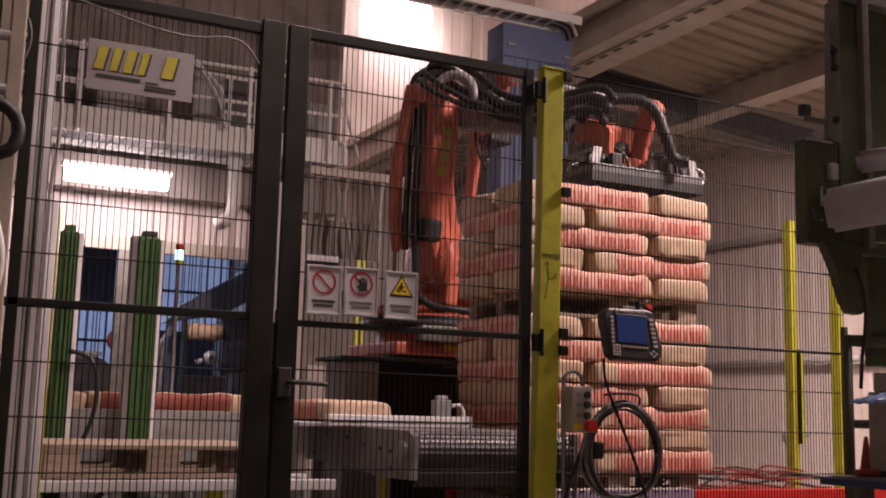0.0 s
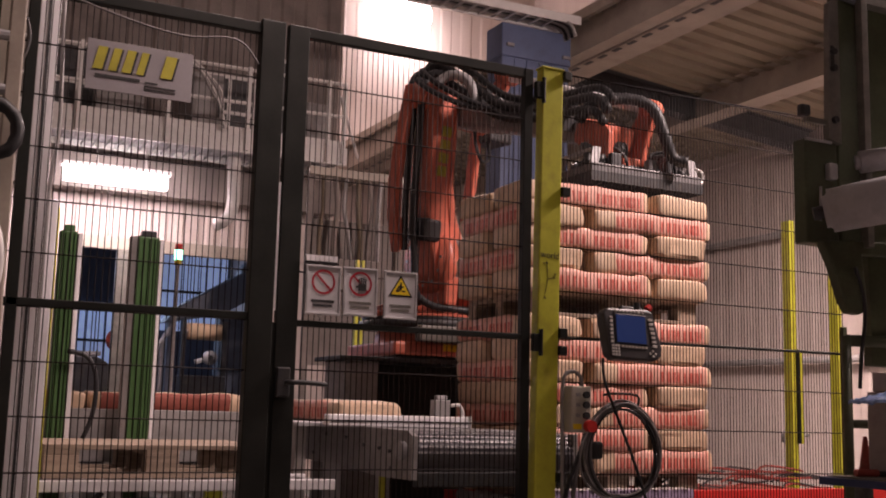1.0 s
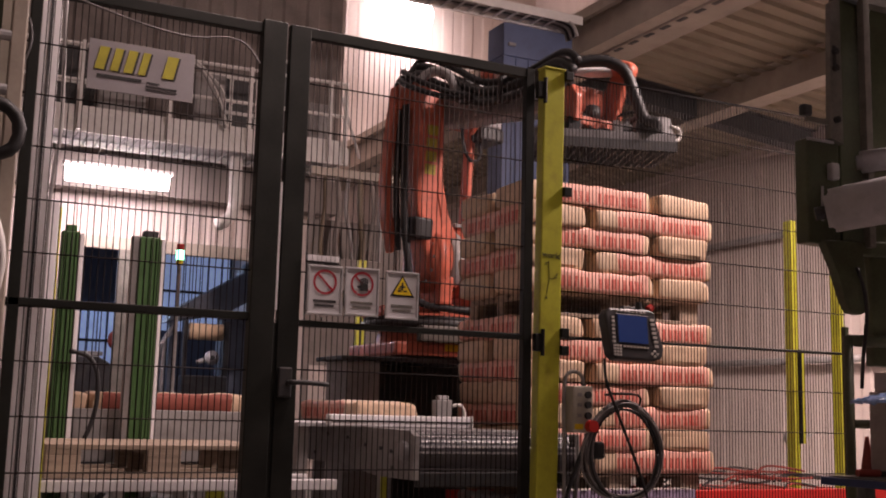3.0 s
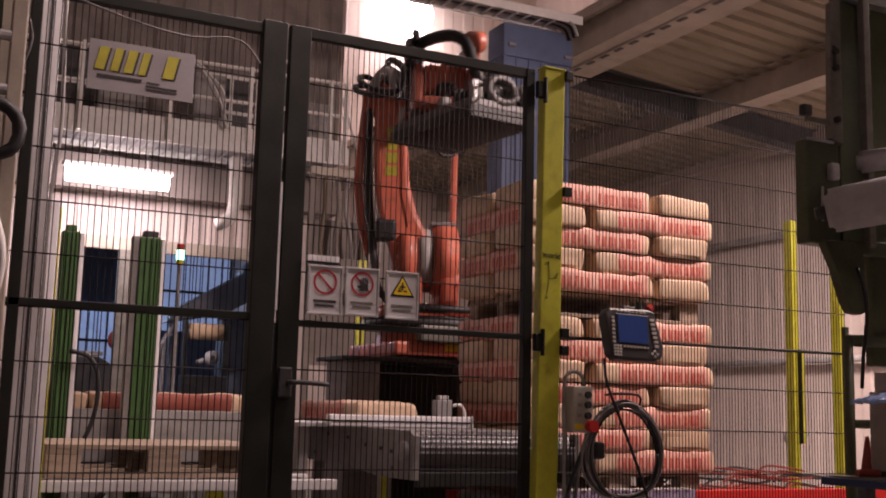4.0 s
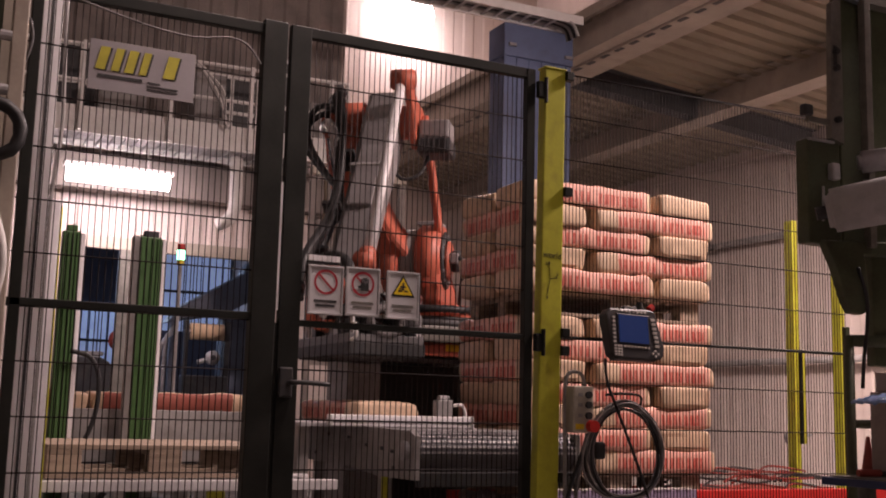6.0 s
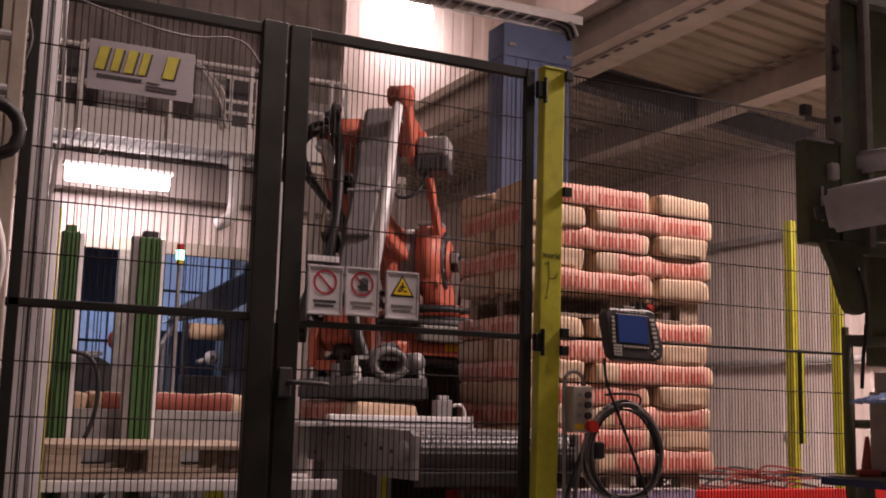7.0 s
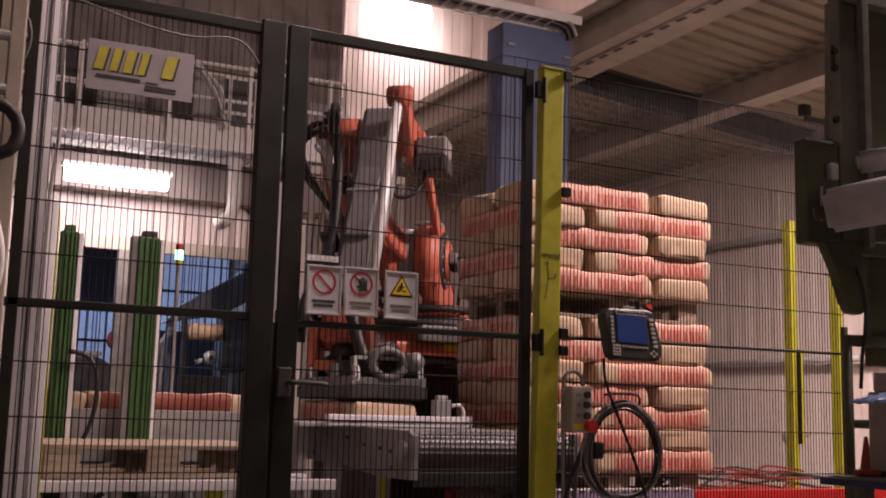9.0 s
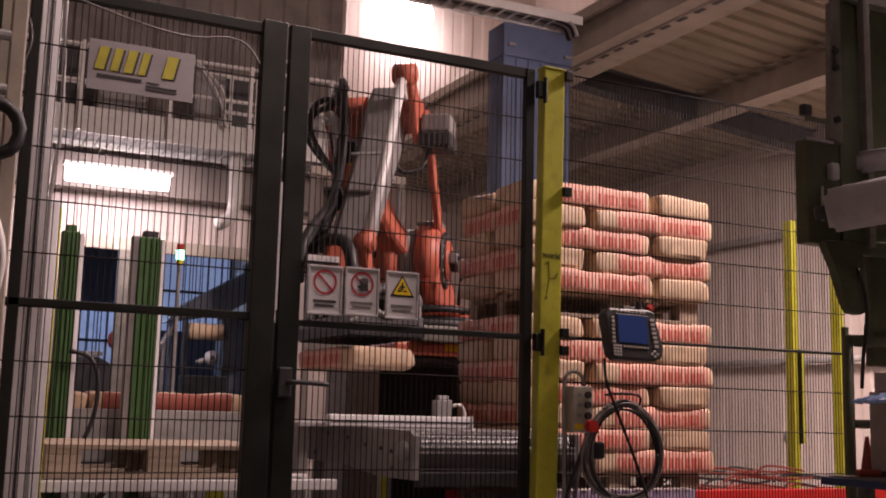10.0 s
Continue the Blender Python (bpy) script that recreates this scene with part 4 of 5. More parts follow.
gcbl = tagged(part("fence_cable", tb([(-2.1, -0.03, 2.34), (-1.85, -0.03, 2.285), (-1.65, -0.03, 2.265), (-1.5, -0.03, 2.29), (-1.42, -0.03, 2.27), (-1.36, -0.03, 2.20)], 0.0045), M_GREYCABLE, smooth=True), "thin grey cable sagging along the fence top", "cable")

tagged(part("hanging_cable", tb([(-1.83, 1.42, 1.05), (-1.74, 1.42, 1.03), (-1.69, 1.42, 0.95), (-1.68, 1.42, 0.82), (-1.70, 1.42, 0.70), (-1.73, 1.42, 0.62)], 0.012), M_HOSE, smooth=True), "black cable hanging between the guide columns", "cable")

# ---- pallet track under the pile, east side ----
tk = thing("roller_track", pose(0, 0, 0), "roller track with pale and red side rails under the pile", "conveyor")
part("rail", bx(0.60, 1.66, 0.90, 0.97, 0.30, 0.385, 0.004), M_PURPLE, tk)
part("rail", bx(1.66, 3.3, 0.90, 0.97, 0.28, 0.378, 0.004), M_RED, tk, "red painted rail")
part("rail", bx(0.60, 3.3, 1.98, 2.05, 0.24, 0.31, 0.004), M_RED, tk, "red painted rail")
for i in range(20):
    part("roller", rd((0.68 + i * 0.13, 0.97, 0.282), (0.68 + i * 0.13, 1.98, 0.282), 0.036, 12), M_STEEL, tk, smooth=True)
for x in (0.7, 1.7, 2.4, 3.2):
    for y in (0.91, 1.99):
        part("leg", bx(x, x + 0.06, y, y + 0.05, 0, 0.28), M_RED, tk)
for i in range(14):
    part("rail_cap", bx(0.64 + i * 0.072, 0.68 + i * 0.072, 0.893, 0.975, 0.385, 0.392, 0.002), M_WHITE, tk)
ht = thing("steel_strap_heap", pose(0, 0, 0), "tangled dark red straps lying on the track", "straps")
for i in range(26):
    x, y = random.uniform(1.95, 3.0), random.uniform(1.2, 1.7)
    dx = random.uniform(0.3, 0.7)
    z = 0.33 + random.uniform(0.0, 0.14)
    part("strap", tb([(x - dx / 2, y, z - 0.02), (x - dx / 5, y + 0.05, z + 0.02), (x + dx / 5, y - 0.04, z), (x + dx / 2, y + random.uniform(-0.1, 0.1), z + random.uniform(-0.02, 0.02))], 0.008, 5), random.choice((M_BRICK, M_DARK, M_BRICK)), ht)
part("base_board", bx(1.92, 3.1, 1.1, 1.9, 0.318, 0.335), M_BRICK, ht)

# ---- yellow gate columns and far mesh ----
for x, w, zt in ((3.705, 0.06, 2.38), (4.20, 0.052, 2.02)):
    y = thing("light_barrier_column", pose(x, 2.2, 0), "tall yellow light barrier column", "column", "light barrier columns")
    part("body", bx(0, w * 0.42, 0, 0.09, 0, zt, 0.006), M_YELLOW, y)
    part("body", bx(w * 0.55, w, 0, 0.09, 0, zt, 0.006), M_YELLOW, y)
    part("lens_strip", bx(w * 0.42, w * 0.55, 0.02, 0.09, 0.05, zt - 0.03), M_WARN if x < 4 else M_DARK, y)
    part("foot", bx(-0.05, w + 0.05, -0.05, 0.14, 0, 0.015), M_YELLOW, y)
    if x < 4:
        part("reader", bx(0.036, 0.058, -0.03, 0, 0.62, 1.35, 0.004), M_BLACK, y, "black reader strip")
        part("reader", bx(0.060, 0.082, -0.03, 0, 0.62, 1.33, 0.004), M_YELLOW, y)
for x, z in ((2.95, 0.68), (4.02, 0.66)):
    v = thing("pipe_valve", pose(x, 2.6, 0), "small steel valve on a thin stand", "valve", "pipe valves")
    part("stand", rd((0, 0, 0), (0, 0, z), 0.012, 8), M_STEEL, v)
    part("wheel", rd((0, -0.03, z), (0, 0.0, z), 0.06, 16), M_GREY, v)
    part("lever", rd((0, -0.02, z + 0.01), (0.22, -0.02, z + 0.02), 0.012, 8), M_STEEL, v)

# ---- pendant, button box and cables on the fence ----
pd = thing("teach_pendant", Matrix.Translation((0.478, -0.05, 1.175)) @ pose(0, 0, 0, -8, 1.5, 0), "black robot teach pendant with a blue screen", "teach pendant")
part("housing", pr([(-0.155, 0.085), (-0.13, 0.115), (0.10, 0.125), (0.13, 0.115), (0.175, -0.06), (0.16, -0.105), (0.12, -0.122), (-0.10, -0.125), (-0.13, -0.10)], -0.045, 0.02, 0.010), M_PLASTIC, pd)
part("screen_bezel", bx(-0.098, 0.088, -0.050, -0.044, -0.052, 0.092, 0.003), M_DARK, pd)
part("screen", bx(-0.088, 0.078, -0.0525, -0.0495, -0.045, 0.085), M_SCREEN, pd, "lit blue screen")
for i in range(8):
    part("key", bx(-0.092 + i * 0.022, -0.079 + i * 0.022, -0.050, -0.044, 0.099, 0.108, 0.001), M_KEY, pd)
    part("key", bx(-0.062 + i * 0.019, -0.050 + i * 0.019, -0.050, -0.044, -0.068, -0.059, 0.001), M_KEY, pd)
for i in range(7):
    part("key", bx(-0.122, -0.106, -0.050, -0.044, 0.065 - i * 0.019, 0.076 - i * 0.019, 0.001), M_KEY, pd)
    part("key", bx(0.098 + i * 0.003, 0.122 + i * 0.003, -0.050, -0.044, 0.068 - i * 0.021, 0.080 - i * 0.021, 0.001), M_KEY, pd)
for i in range(3):
    for k in range(4):
        part("key", bx(-0.118 + i * 0.016, -0.106 + i * 0.016, -0.050, -0.044, -0.068 - k * 0.014, -0.058 - k * 0.014, 0.001), M_KEY, pd)
for x, z in ((0.115, -0.075), (0.130, -0.088), (0.115, -0.10), (0.10, -0.088)):
    part("key", bx(x - 0.006, x + 0.006, -0.050, -0.044, z - 0.005, z + 0.005, 0.001), M_KEY, pd)
part("switch", rd((0.06, -0.02, 0.12), (0.06, -0.02, 0.16), 0.015, 12), M_DARK, pd)
part("stop_knob", rd((0.115, -0.02, 0.13), (0.135, -0.02, 0.145), 0.018, 12), M_RED, pd)
part("hook", bx(0.0, 0.12, 0.02, 0.05, 0.08, 0.15, 0.004), M_DARK, pd)
bb = thing("button_box", pose(0.20, -0.035, 0.825), "grey push-button box with a red knob on the fence", "button box")
part("box", bx(-0.055, 0.055, -0.06, 0.025, -0.105, 0.105, 0.008), M_BEIGE, bb)
for z in (0.065, 0.02, -0.028):
    part("button", rd((0.022, -0.075, z), (0.022, -0.06, z), 0.016, 14), M_DARK, bb)
    part("label_plate", bx(-0.03, -0.008, -0.0625, -0.06, z - 0.008, z + 0.008), M_GREY, bb)
part("stop_button", rd((0.036, -0.095, -0.075), (0.036, -0.06, -0.075), 0.027, 16), M_RED, bb, "red mushroom stop button")
part("stop_plate", bx(-0.045, 0.0, -0.0625, -0.06, -0.09, -0.065), M_WARN, bb)
part("cable", tb([(0.03, -0.02, 0.105), (0.015, -0.02, 0.155), (-0.03, -0.02, 0.17), (-0.07, -0.02, 0.14), (-0.08, -0.02, 0.02), (-0.075, -0.02, -0.15), (-0.07, -0.02, -0.45), (-0.05, -0.02, -0.82)], 0.009), M_GREY, bb, smooth=True)
cc = thing("cable_coil", pose(0.43, -0.075, 0.66), "coil of black cable hung on the fence", "cable coil")
for i in range(12):
    a, b2 = 0.20 + 0.022 * random.uniform(-1, 1.2), 0.212 + 0.02 * random.uniform(-1, 1)
    ox, oz = random.uniform(-0.012, 0.012), -0.02 + random.uniform(-0.012, 0.004)
    part("cable_loop", tb([(ox + a * math.cos(q) * (1 - 0.1 * math.sin(q)), (i % 3) * 0.013 - 0.02 + 0.01 * math.sin(3 * q + i), oz + b2 * math.sin(q)) for q in [2 * math.pi * k / 18 + 0.2 * i for k in range(19)]], 0.0055, 6), (M_HOSE, M_GREYCABLE, M_GREYCABLE, M_GREY)[i % 4], cc, smooth=True)
part("hanger", tb([(-0.06, 0.05, 0.235), (-0.06, -0.04, 0.24), (0.06, -0.045, 0.235), (0.065, -0.045, 0.19)], 0.006), M_BLACK, cc)
part("lead", tb([(-0.10, 0.0, 0.40), (-0.105, -0.02, 0.30), (-0.06, -0.03, 0.18), (0.02, -0.035, 0.0), (0.10, -0.03, -0.18), (0.14, -0.02, -0.32), (0.13, 0, -0.64)], 0.007), M_HOSE, cc, smooth=True)
part("lead", tb([(-0.20, 0.0, 0.02), (-0.24, -0.01, -0.05), (-0.30, -0.01, -0.2), (-0.33, 0, -0.4), (-0.30, 0.02, -0.64)], 0.01), M_HOSE, cc, smooth=True)
part("lead", tb([(-0.15, 0.0, 0.1), (-0.22, -0.01, -0.0), (-0.26, -0.01, -0.2), (-0.25, 0, -0.4), (-0.2, 0.02, -0.64)], 0.009), M_GREYCABLE, cc, smooth=True)
pl = tagged(part("cable_plug", bx(0.30, 0.355, -0.05, 0.0, 0.60, 0.68, 0.012), M_DARK), "black cable plug hanging on the fence", "plug")

# ---- machine and bench in the foreground, east ----
mr = thing("roll_machine", pose(0, -0.6, 0), "dark olive roll machine with pale grey rollers", "machine")
part("frame_plate", pr([(1.19, 2.10), (1.21, 2.76), (1.27, 2.80), (1.27, 2.08)], -0.05, -0.02), M_GREYDARK, mr)
part("upright", bx(1.27, 1.42, -0.03, 0.02, 1.58, 3.0, 0.006), M_OLIVE, mr)
part("flange", bx(1.38, 1.42, -0.09, -0.05, 1.6, 2.82, 0.004), M_GREYDARK, mr)
part("back_panel", bx(1.42, 2.4, 0.0, 0.05, 1.62, 3.0, 0.004), M_OLIVE, mr)
part("panel_rib", bx(1.47, 1.50, -0.02, 0.0, 2.05, 2.75), M_OLIVE, mr)
part("panel_rib", bx(1.42, 2.4, -0.03, 0.0, 2.06, 2.08), M_GREYDARK, mr)
part("panel_rib", bx(1.42, 2.4, -0.06, 0.0, 2.80, 2.84), M_GREYDARK, mr)
part("top_bracket", pr([(1.29, 2.80), (1.40, 2.79), (1.36, 2.90), (1.33, 2.92)], -0.06, -0.03), M_GREYBLUE, mr)
for z in (2.52, 2.44, 2.19):
    part("bolt", rd((1.225, -0.07, z), (1.225, -0.045, z), 0.016, 10), M_DARK, mr)
part("slot", bx(1.215, 1.235, -0.054, -0.049, 2.43, 2.55), M_DARK, mr)
part("bearing_box", bx(1.06, 1.26, -0.03, 0.05, 1.60, 2.09, 0.008), M_OLIVE, mr)
part("box_edge", bx(1.06, 1.22, -0.04, -0.028, 2.078, 2.09), M_STEEL, mr)
part("rod", rd((1.115, -0.06, 1.70), (1.12, -0.06, 1.86), 0.006, 8), M_STEEL, mr)
part("clamp", bx(1.175, 1.225, -0.07, -0.03, 1.90, 1.98, 0.01), M_STEEL, mr, "pale clamp with tape")
part("sensor", bx(1.03, 1.085, -0.05, -0.01, 2.19, 2.245, 0.01), M_DARK, mr)
part("sensor_arm", bx(1.06, 1.20, -0.04, -0.02, 2.165, 2.19, 0.003), M_GREYDARK, mr)
bm = bmesh.new()
rod(bm, (1.065, -0.13, 1.725), (1.50, -0.62, 1.835), 0.098, 32, 0.112)
bmesh.ops.bevel(bm, geom=[e for e in bm.edges if len(e.link_faces) == 2 and e.calc_face_angle() > 1.0], offset=0.025, segments=3, affect="EDGES")
part("roller", bm, M_ROLL, mr, "large pale grey roller", True)
bm = bmesh.new()
rod(bm, (1.30, -0.10, 1.985), (1.75, -0.45, 2.06), 0.052, 24)
bmesh.ops.bevel(bm, geom=[e for e in bm.edges if len(e.link_faces) == 2 and e.calc_face_angle() > 1.0], offset=0.018, segments=3, affect="EDGES")
part("roller", bm, M_ROLL, mr, "small pale grey roller", True)
part("axle", rd((1.03, -0.10, 1.716), (1.07, -0.135, 1.726), 0.03, 12), M_DARK, mr)
part("lower_guard", pr([(1.12, 1.615), (1.9, 1.66), (1.9, 1.58), (1.37, 1.565), (1.40, 1.31), (1.34, 1.285), (1.28, 1.29), (1.245, 1.34), (1.185, 1.50)], -0.06, -0.01, 0.008), M_OLIVE, mr)
part("side_column", bx(1.50, 1.70, 0.02, 0.07, 1.06, 1.60, 0.006), M_OLIVE, mr)
part("hose", tb([(1.30, -0.08, 1.50), (1.335, -0.09, 1.38), (1.35, -0.08, 1.25), (1.345, -0.06, 1.1), (1.34, -0.05, 0.95)], 0.009, 10), M_HOSE, mr, smooth=True)
part("stand_pipe", rd((1.315, 0.0, 0), (1.315, 0.0, 1.19), 0.022, 14), M_OLIVE, mr, smooth=True)
part("branch_pipe", rd((1.325, 0.0, 1.17), (1.8, 0.0, 1.18), 0.028, 12), M_OLIVE, mr, smooth=True)
part("branch_pipe", rd((1.325, 0.0, 0.79), (1.6, 0.0, 0.79), 0.02, 12), M_OLIVE, mr, smooth=True)
bn = thing("workbench", pose(0.82, -1.35, 0), "blue-edged workbench beside the machine", "bench")
part("top", bx(0, 1.3, 0, 0.45, 0.545, 0.575, 0.004), M_BENCH, bn)
part("mat", bx(0.03, 1.28, 0.02, 0.43, 0.575, 0.581), M_GREYDARK, bn)
for x in (0.16, 1.2):
    for y in (0.04, 0.36):
        part("leg", bx(x, x + 0.05, y, y + 0.05, 0, 0.545), M_GREYDARK, bn)
part("drawer_front", bx(0.14, 1.2, 0.02, 0.04, 0.35, 0.54, 0.003), M_DARK, bn)
cb = thing("carton", pose(1.085, -1.0, 0.581), "grey-brown printed carton on the bench", "carton")
part("body", bx(0, 0.35, -0.1, 0.08, 0, 0.345, 0.004), M_BROWN, cb)
part("flap", bx(-0.01, 0.2, -0.105, 0.04, 0.345, 0.425, 0.003), M_BROWN, cb)
for k, (x0, x1, z0, z1) in enumerate(((0.02, 0.10, 0.30, 0.312), (0.02, 0.12, 0.24, 0.246), (0.02, 0.12, 0.225, 0.231), (0.02, 0.11, 0.21, 0.216), (0.02, 0.12, 0.195, 0.201), (0.02, 0.035, 0.15, 0.163), (0.045, 0.06, 0.15, 0.163), (0.07, 0.085, 0.15, 0.163), (0.02, 0.09, 0.11, 0.117), (0.02, 0.13, 0.05, 0.08))):
    part("print_bar", bx(x0, x1, -0.1025, -0.1, z0, z1), M_RED if k == 0 else M_DARK, cb)
fb = thing("plastic_bag", pose(0.92, -1.08, 0.581 + 0.285), "crumpled blue plastic bag with red contents on the carton", "bag")
bm = bmesh.new()
bmesh.ops.create_grid(bm, x_segments=18, y_segments=8, size=0.5)
for v in bm.verts:
    x, y = v.co.x + 0.5, v.co.y
    v.co = Vector((x * 0.42 - 0.04, y * 0.14, 0.02 + 0.075 * min(1, x * 1.6) * (1 - abs(y) * 1.3) + 0.02 * noise.noise(Vector((x * 9, y * 9, 2)))))
r = bmesh.ops.extrude_face_region(bm, geom=list(bm.faces))
bmesh.ops.translate(bm, vec=(0, 0, -0.012), verts=[g for g in r["geom"] if isinstance(g, bmesh.types.BMVert)])
part("film", bm, M_TRANS, fb, "shiny blue film", True)
part("contents", bx(0.10, 0.18, -0.085, -0.02, 0.05, 0.085, 0.012), M_RED, fb)
part("contents", bx(0.22, 0.34, -0.085, -0.02, 0.055, 0.08, 0.012), M_RED, fb)
tl2 = thing("hand_tool", pose(0.90, -1.02, 0.581), "red-handled hand tool lying on the bench", "tool")
part("grip", rd((0.0, 0, 0.016), (0.10, -0.02, 0.016), 0.015, 10), M_BRICK, tl2)
part("head", bx(0.10, 0.22, -0.04, 0.0, 0.002, 0.024, 0.004), M_DARK, tl2)
rf = tagged(part("red_funnel", rd((1.085, -0.90, 0.581), (1.09, -0.90, 0.74), 0.028, 16, 0.008), M_BRICK), "red plastic cone beside the carton", "cone")

# ---- robot ----
AX, AY = 1.10, 3.45
SH_R, SH_Z, L1, L2, DROP = 0.30, 1.93, 1.20, 1.65, 0.36
TIP, WTIP = (0.33, 0.20), (0.15, 0.20)
ROD = 1.50
robot = thing("palletising_robot", pose(AX, AY, 0), "orange four-axis palletising robot on a dark pedestal", "robot")
ped = part("pedestal", bx(-0.42, 0.42, -0.42, 0.42, 0, 1.20, 0.02), M_BLACK, robot)
part("foot_plate", bx(-0.55, 0.55, -0.55, 0.55, 0, 0.03, 0.005), M_DARK, ped)
bm = bmesh.new()
box(bm, -0.46, 0.46, -0.46, 0.46, 1.20, 1.30, 0.02)
rod(bm, (0, 0, 1.30), (0, 0, 1.42), 0.40, 32, 0.36)
part("base", bm, M_ORANGE, robot)
part("base_plate_label", bx(-0.06, 0.06, -0.465, -0.46, 1.24, 1.29), M_WARN, robot, "yellow label")
part("junction_box", bx(-0.30, 0.40, -0.55, -0.46, 1.30, 1.42, 0.015), M_GREYDARK, robot)
bm = bmesh.new()
rod(bm, (0, 0, 1.42), (0, 0, 1.47), 0.52, 40)
rod(bm, (0, 0, 1.47), (0, 0, 1.50), 0.49, 40)
ring = part("cable_ring", bm, M_DARK, robot, "dark cable ring", True)
part("ring_stripe", rd((0, 0, 1.50), (0, 0, 1.515), 0.50, 40), M_ORANGE, robot)

# turning column with the shoulder drum
def yz(outline, x0, x1, bevel=0.0):
    """A plate from an outline in the y-z plane, from x0 to x1."""
    q = pr(outline, x0, x1, bevel)
    bmesh.ops.transform(q, matrix=Matrix(((0, 1, 0, 0), (1, 0, 0, 0), (0, 0, 1, 0), (0, 0, 0, 1))), verts=q.verts)
    bmesh.ops.recalc_face_normals(q, faces=q.faces)
    return q


def turned(bm, offset=0.012):
    """Rounds the rims of turned pieces."""
    bmesh.ops.bevel(bm, geom=[e for e in bm.edges if len(e.link_faces) == 2 and e.calc_face_angle() > 1.0], offset=offset, segments=3, affect="EDGES")
    return bm


bm = bmesh.new()
rod(bm, (0, 0, 1.515), (0, 0, 1.60), 0.42, 36, 0.38)
prism(bm, [(-0.30, 1.58), (0.50, 1.58), (0.54, 1.74), (0.50, 1.90), (0.38, 1.97), (0.10, 1.88), (-0.24, 1.74)], 0.06, 0.19, 0.025)
prism(bm, [(-0.26, 1.58), (0.48, 1.58), (0.50, 1.80), (0.40, 1.90), (0.14, 1.86), (-0.2, 1.72)], -0.20, -0.08, 0.025)
carousel = part("turning_column", bm, M_ORANGE, robot, "orange turning column")
part("shoulder_drum", turned(rd((SH_R, 0.0, SH_Z), (SH_R, 0.185, SH_Z), 0.275, 40), 0.02), M_ORANGE, carousel, "orange shoulder drum", True)
part("gear_drum", turned(rd((SH_R, -0.13, SH_Z), (SH_R, 0.002, SH_Z), 0.24, 36)), M_GREY, carousel, "grey gear housing", True)
part("drum_flange", turned(rd((SH_R, -0.27, SH_Z), (SH_R, -0.128, SH_Z), 0.255, 36), 0.015), M_ORANGE, carousel, smooth=True)
part("drum_ring", turned(rd((SH_R, 0.183, SH_Z), (SH_R, 0.205, SH_Z), 0.22, 36), 0.006), M_DARK, carousel, smooth=True)
part("end_cap", turned(rd((SH_R, 0.20, SH_Z), (SH_R, 0.235, SH_Z), 0.15, 28), 0.01), M_ORANGE, carousel, smooth=True)
part("motor", turned(rd((SH_R - 0.02, 0.233, SH_Z), (SH_R - 0.02, 0.31, SH_Z), 0.085, 20)), M_DARK, carousel, "black motor", True)
part("motor_plug", bx(SH_R + 0.02, SH_R + 0.10, 0.235, 0.30, SH_Z - 0.03, SH_Z + 0.05, 0.01), M_FORE, carousel)
part("motor_cable", tb([(SH_R + 0.06, 0.30, SH_Z + 0.02), (SH_R + 0.10, 0.34, SH_Z - 0.05), (SH_R + 0.08, 0.33, SH_Z - 0.18), (SH_R - 0.02, 0.30, SH_Z - 0.33)], 0.014), M_HOSE, carousel, smooth=True)
part("drum_saddle", bx(SH_R - 0.12, SH_R + 0.10, -0.02, 0.17, SH_Z + 0.262, SH_Z + 0.29, 0.006), M_FORE, carousel, "pale cover plate on the drum")
for k in range(12):
    an = 2 * math.pi * k / 12
    for y0, rr in ((0.200, 0.185), (-0.277, 0.20)):
        part("bolt", rd((SH_R + rr * math.cos(an), y0, SH_Z + rr * math.sin(an)), (SH_R + rr * math.cos(an), y0 + 0.012, SH_Z + rr * math.sin(an)), 0.012, 8), M_STEEL, carousel)
part("column_hose", tb([(0.30, -0.34, 1.66), (0.38, -0.26, 1.58), (0.47, -0.10, 1.555), (0.50, 0.08, 1.55), (0.42, 0.30, 1.55), (0.20, 0.46, 1.55)], 0.028, 10, 0.06), M_HOSE, carousel, "black corrugated hose", True)

# link arm that swings outward from the drum to the elbow
link_arm = part("link_arm", yz([(0.0, -0.20), (0.02, 0.0), (-0.03, 0.16), (-0.13, 0.34), (-0.20, 0.58), (-0.23, L1 - 0.06), (-0.27, L1 + 0.09), (-0.32, L1 + 0.13), (-0.41, L1 + 0.13), (-0.46, L1 + 0.06), (-0.475, L1 - 0.12), (-0.46, 0.60), (-0.42, 0.34), (-0.34, 0.10), (-0.29, -0.12), (-0.21, -0.22)], -0.06, 0.17, 0.035), M_ORANGE, robot, "long orange link arm")
for k in range(4):
    z = 0.62 + k * 0.098
    part("logo_bar", bx(0.169, 0.174, -0.385, -0.295, z, z + 0.076), M_FADED, link_arm, "yellow plain logo bar")
part("front_web", yz([(-0.20, 0.24), (-0.26, 0.50), (-0.28, L1 - 0.12), (-0.25, L1 - 0.12), (-0.225, 0.55), (-0.165, 0.30)], 0.168, 0.180, 0.004), M_ORANGE, link_arm)
part("rear_guard", yz([(-0.44, 0.08), (-0.50, 0.02), (-0.58, 0.28), (-0.61, 0.55), (-0.60, 0.85), (-0.56, L1 + 0.08), (-0.51, L1 + 0.08), (-0.535, 0.82), (-0.545, 0.55), (-0.515, 0.30)], -0.12, -0.02, 0.012), M_ORANGE, link_arm, "slim curved orange guard beside the link")
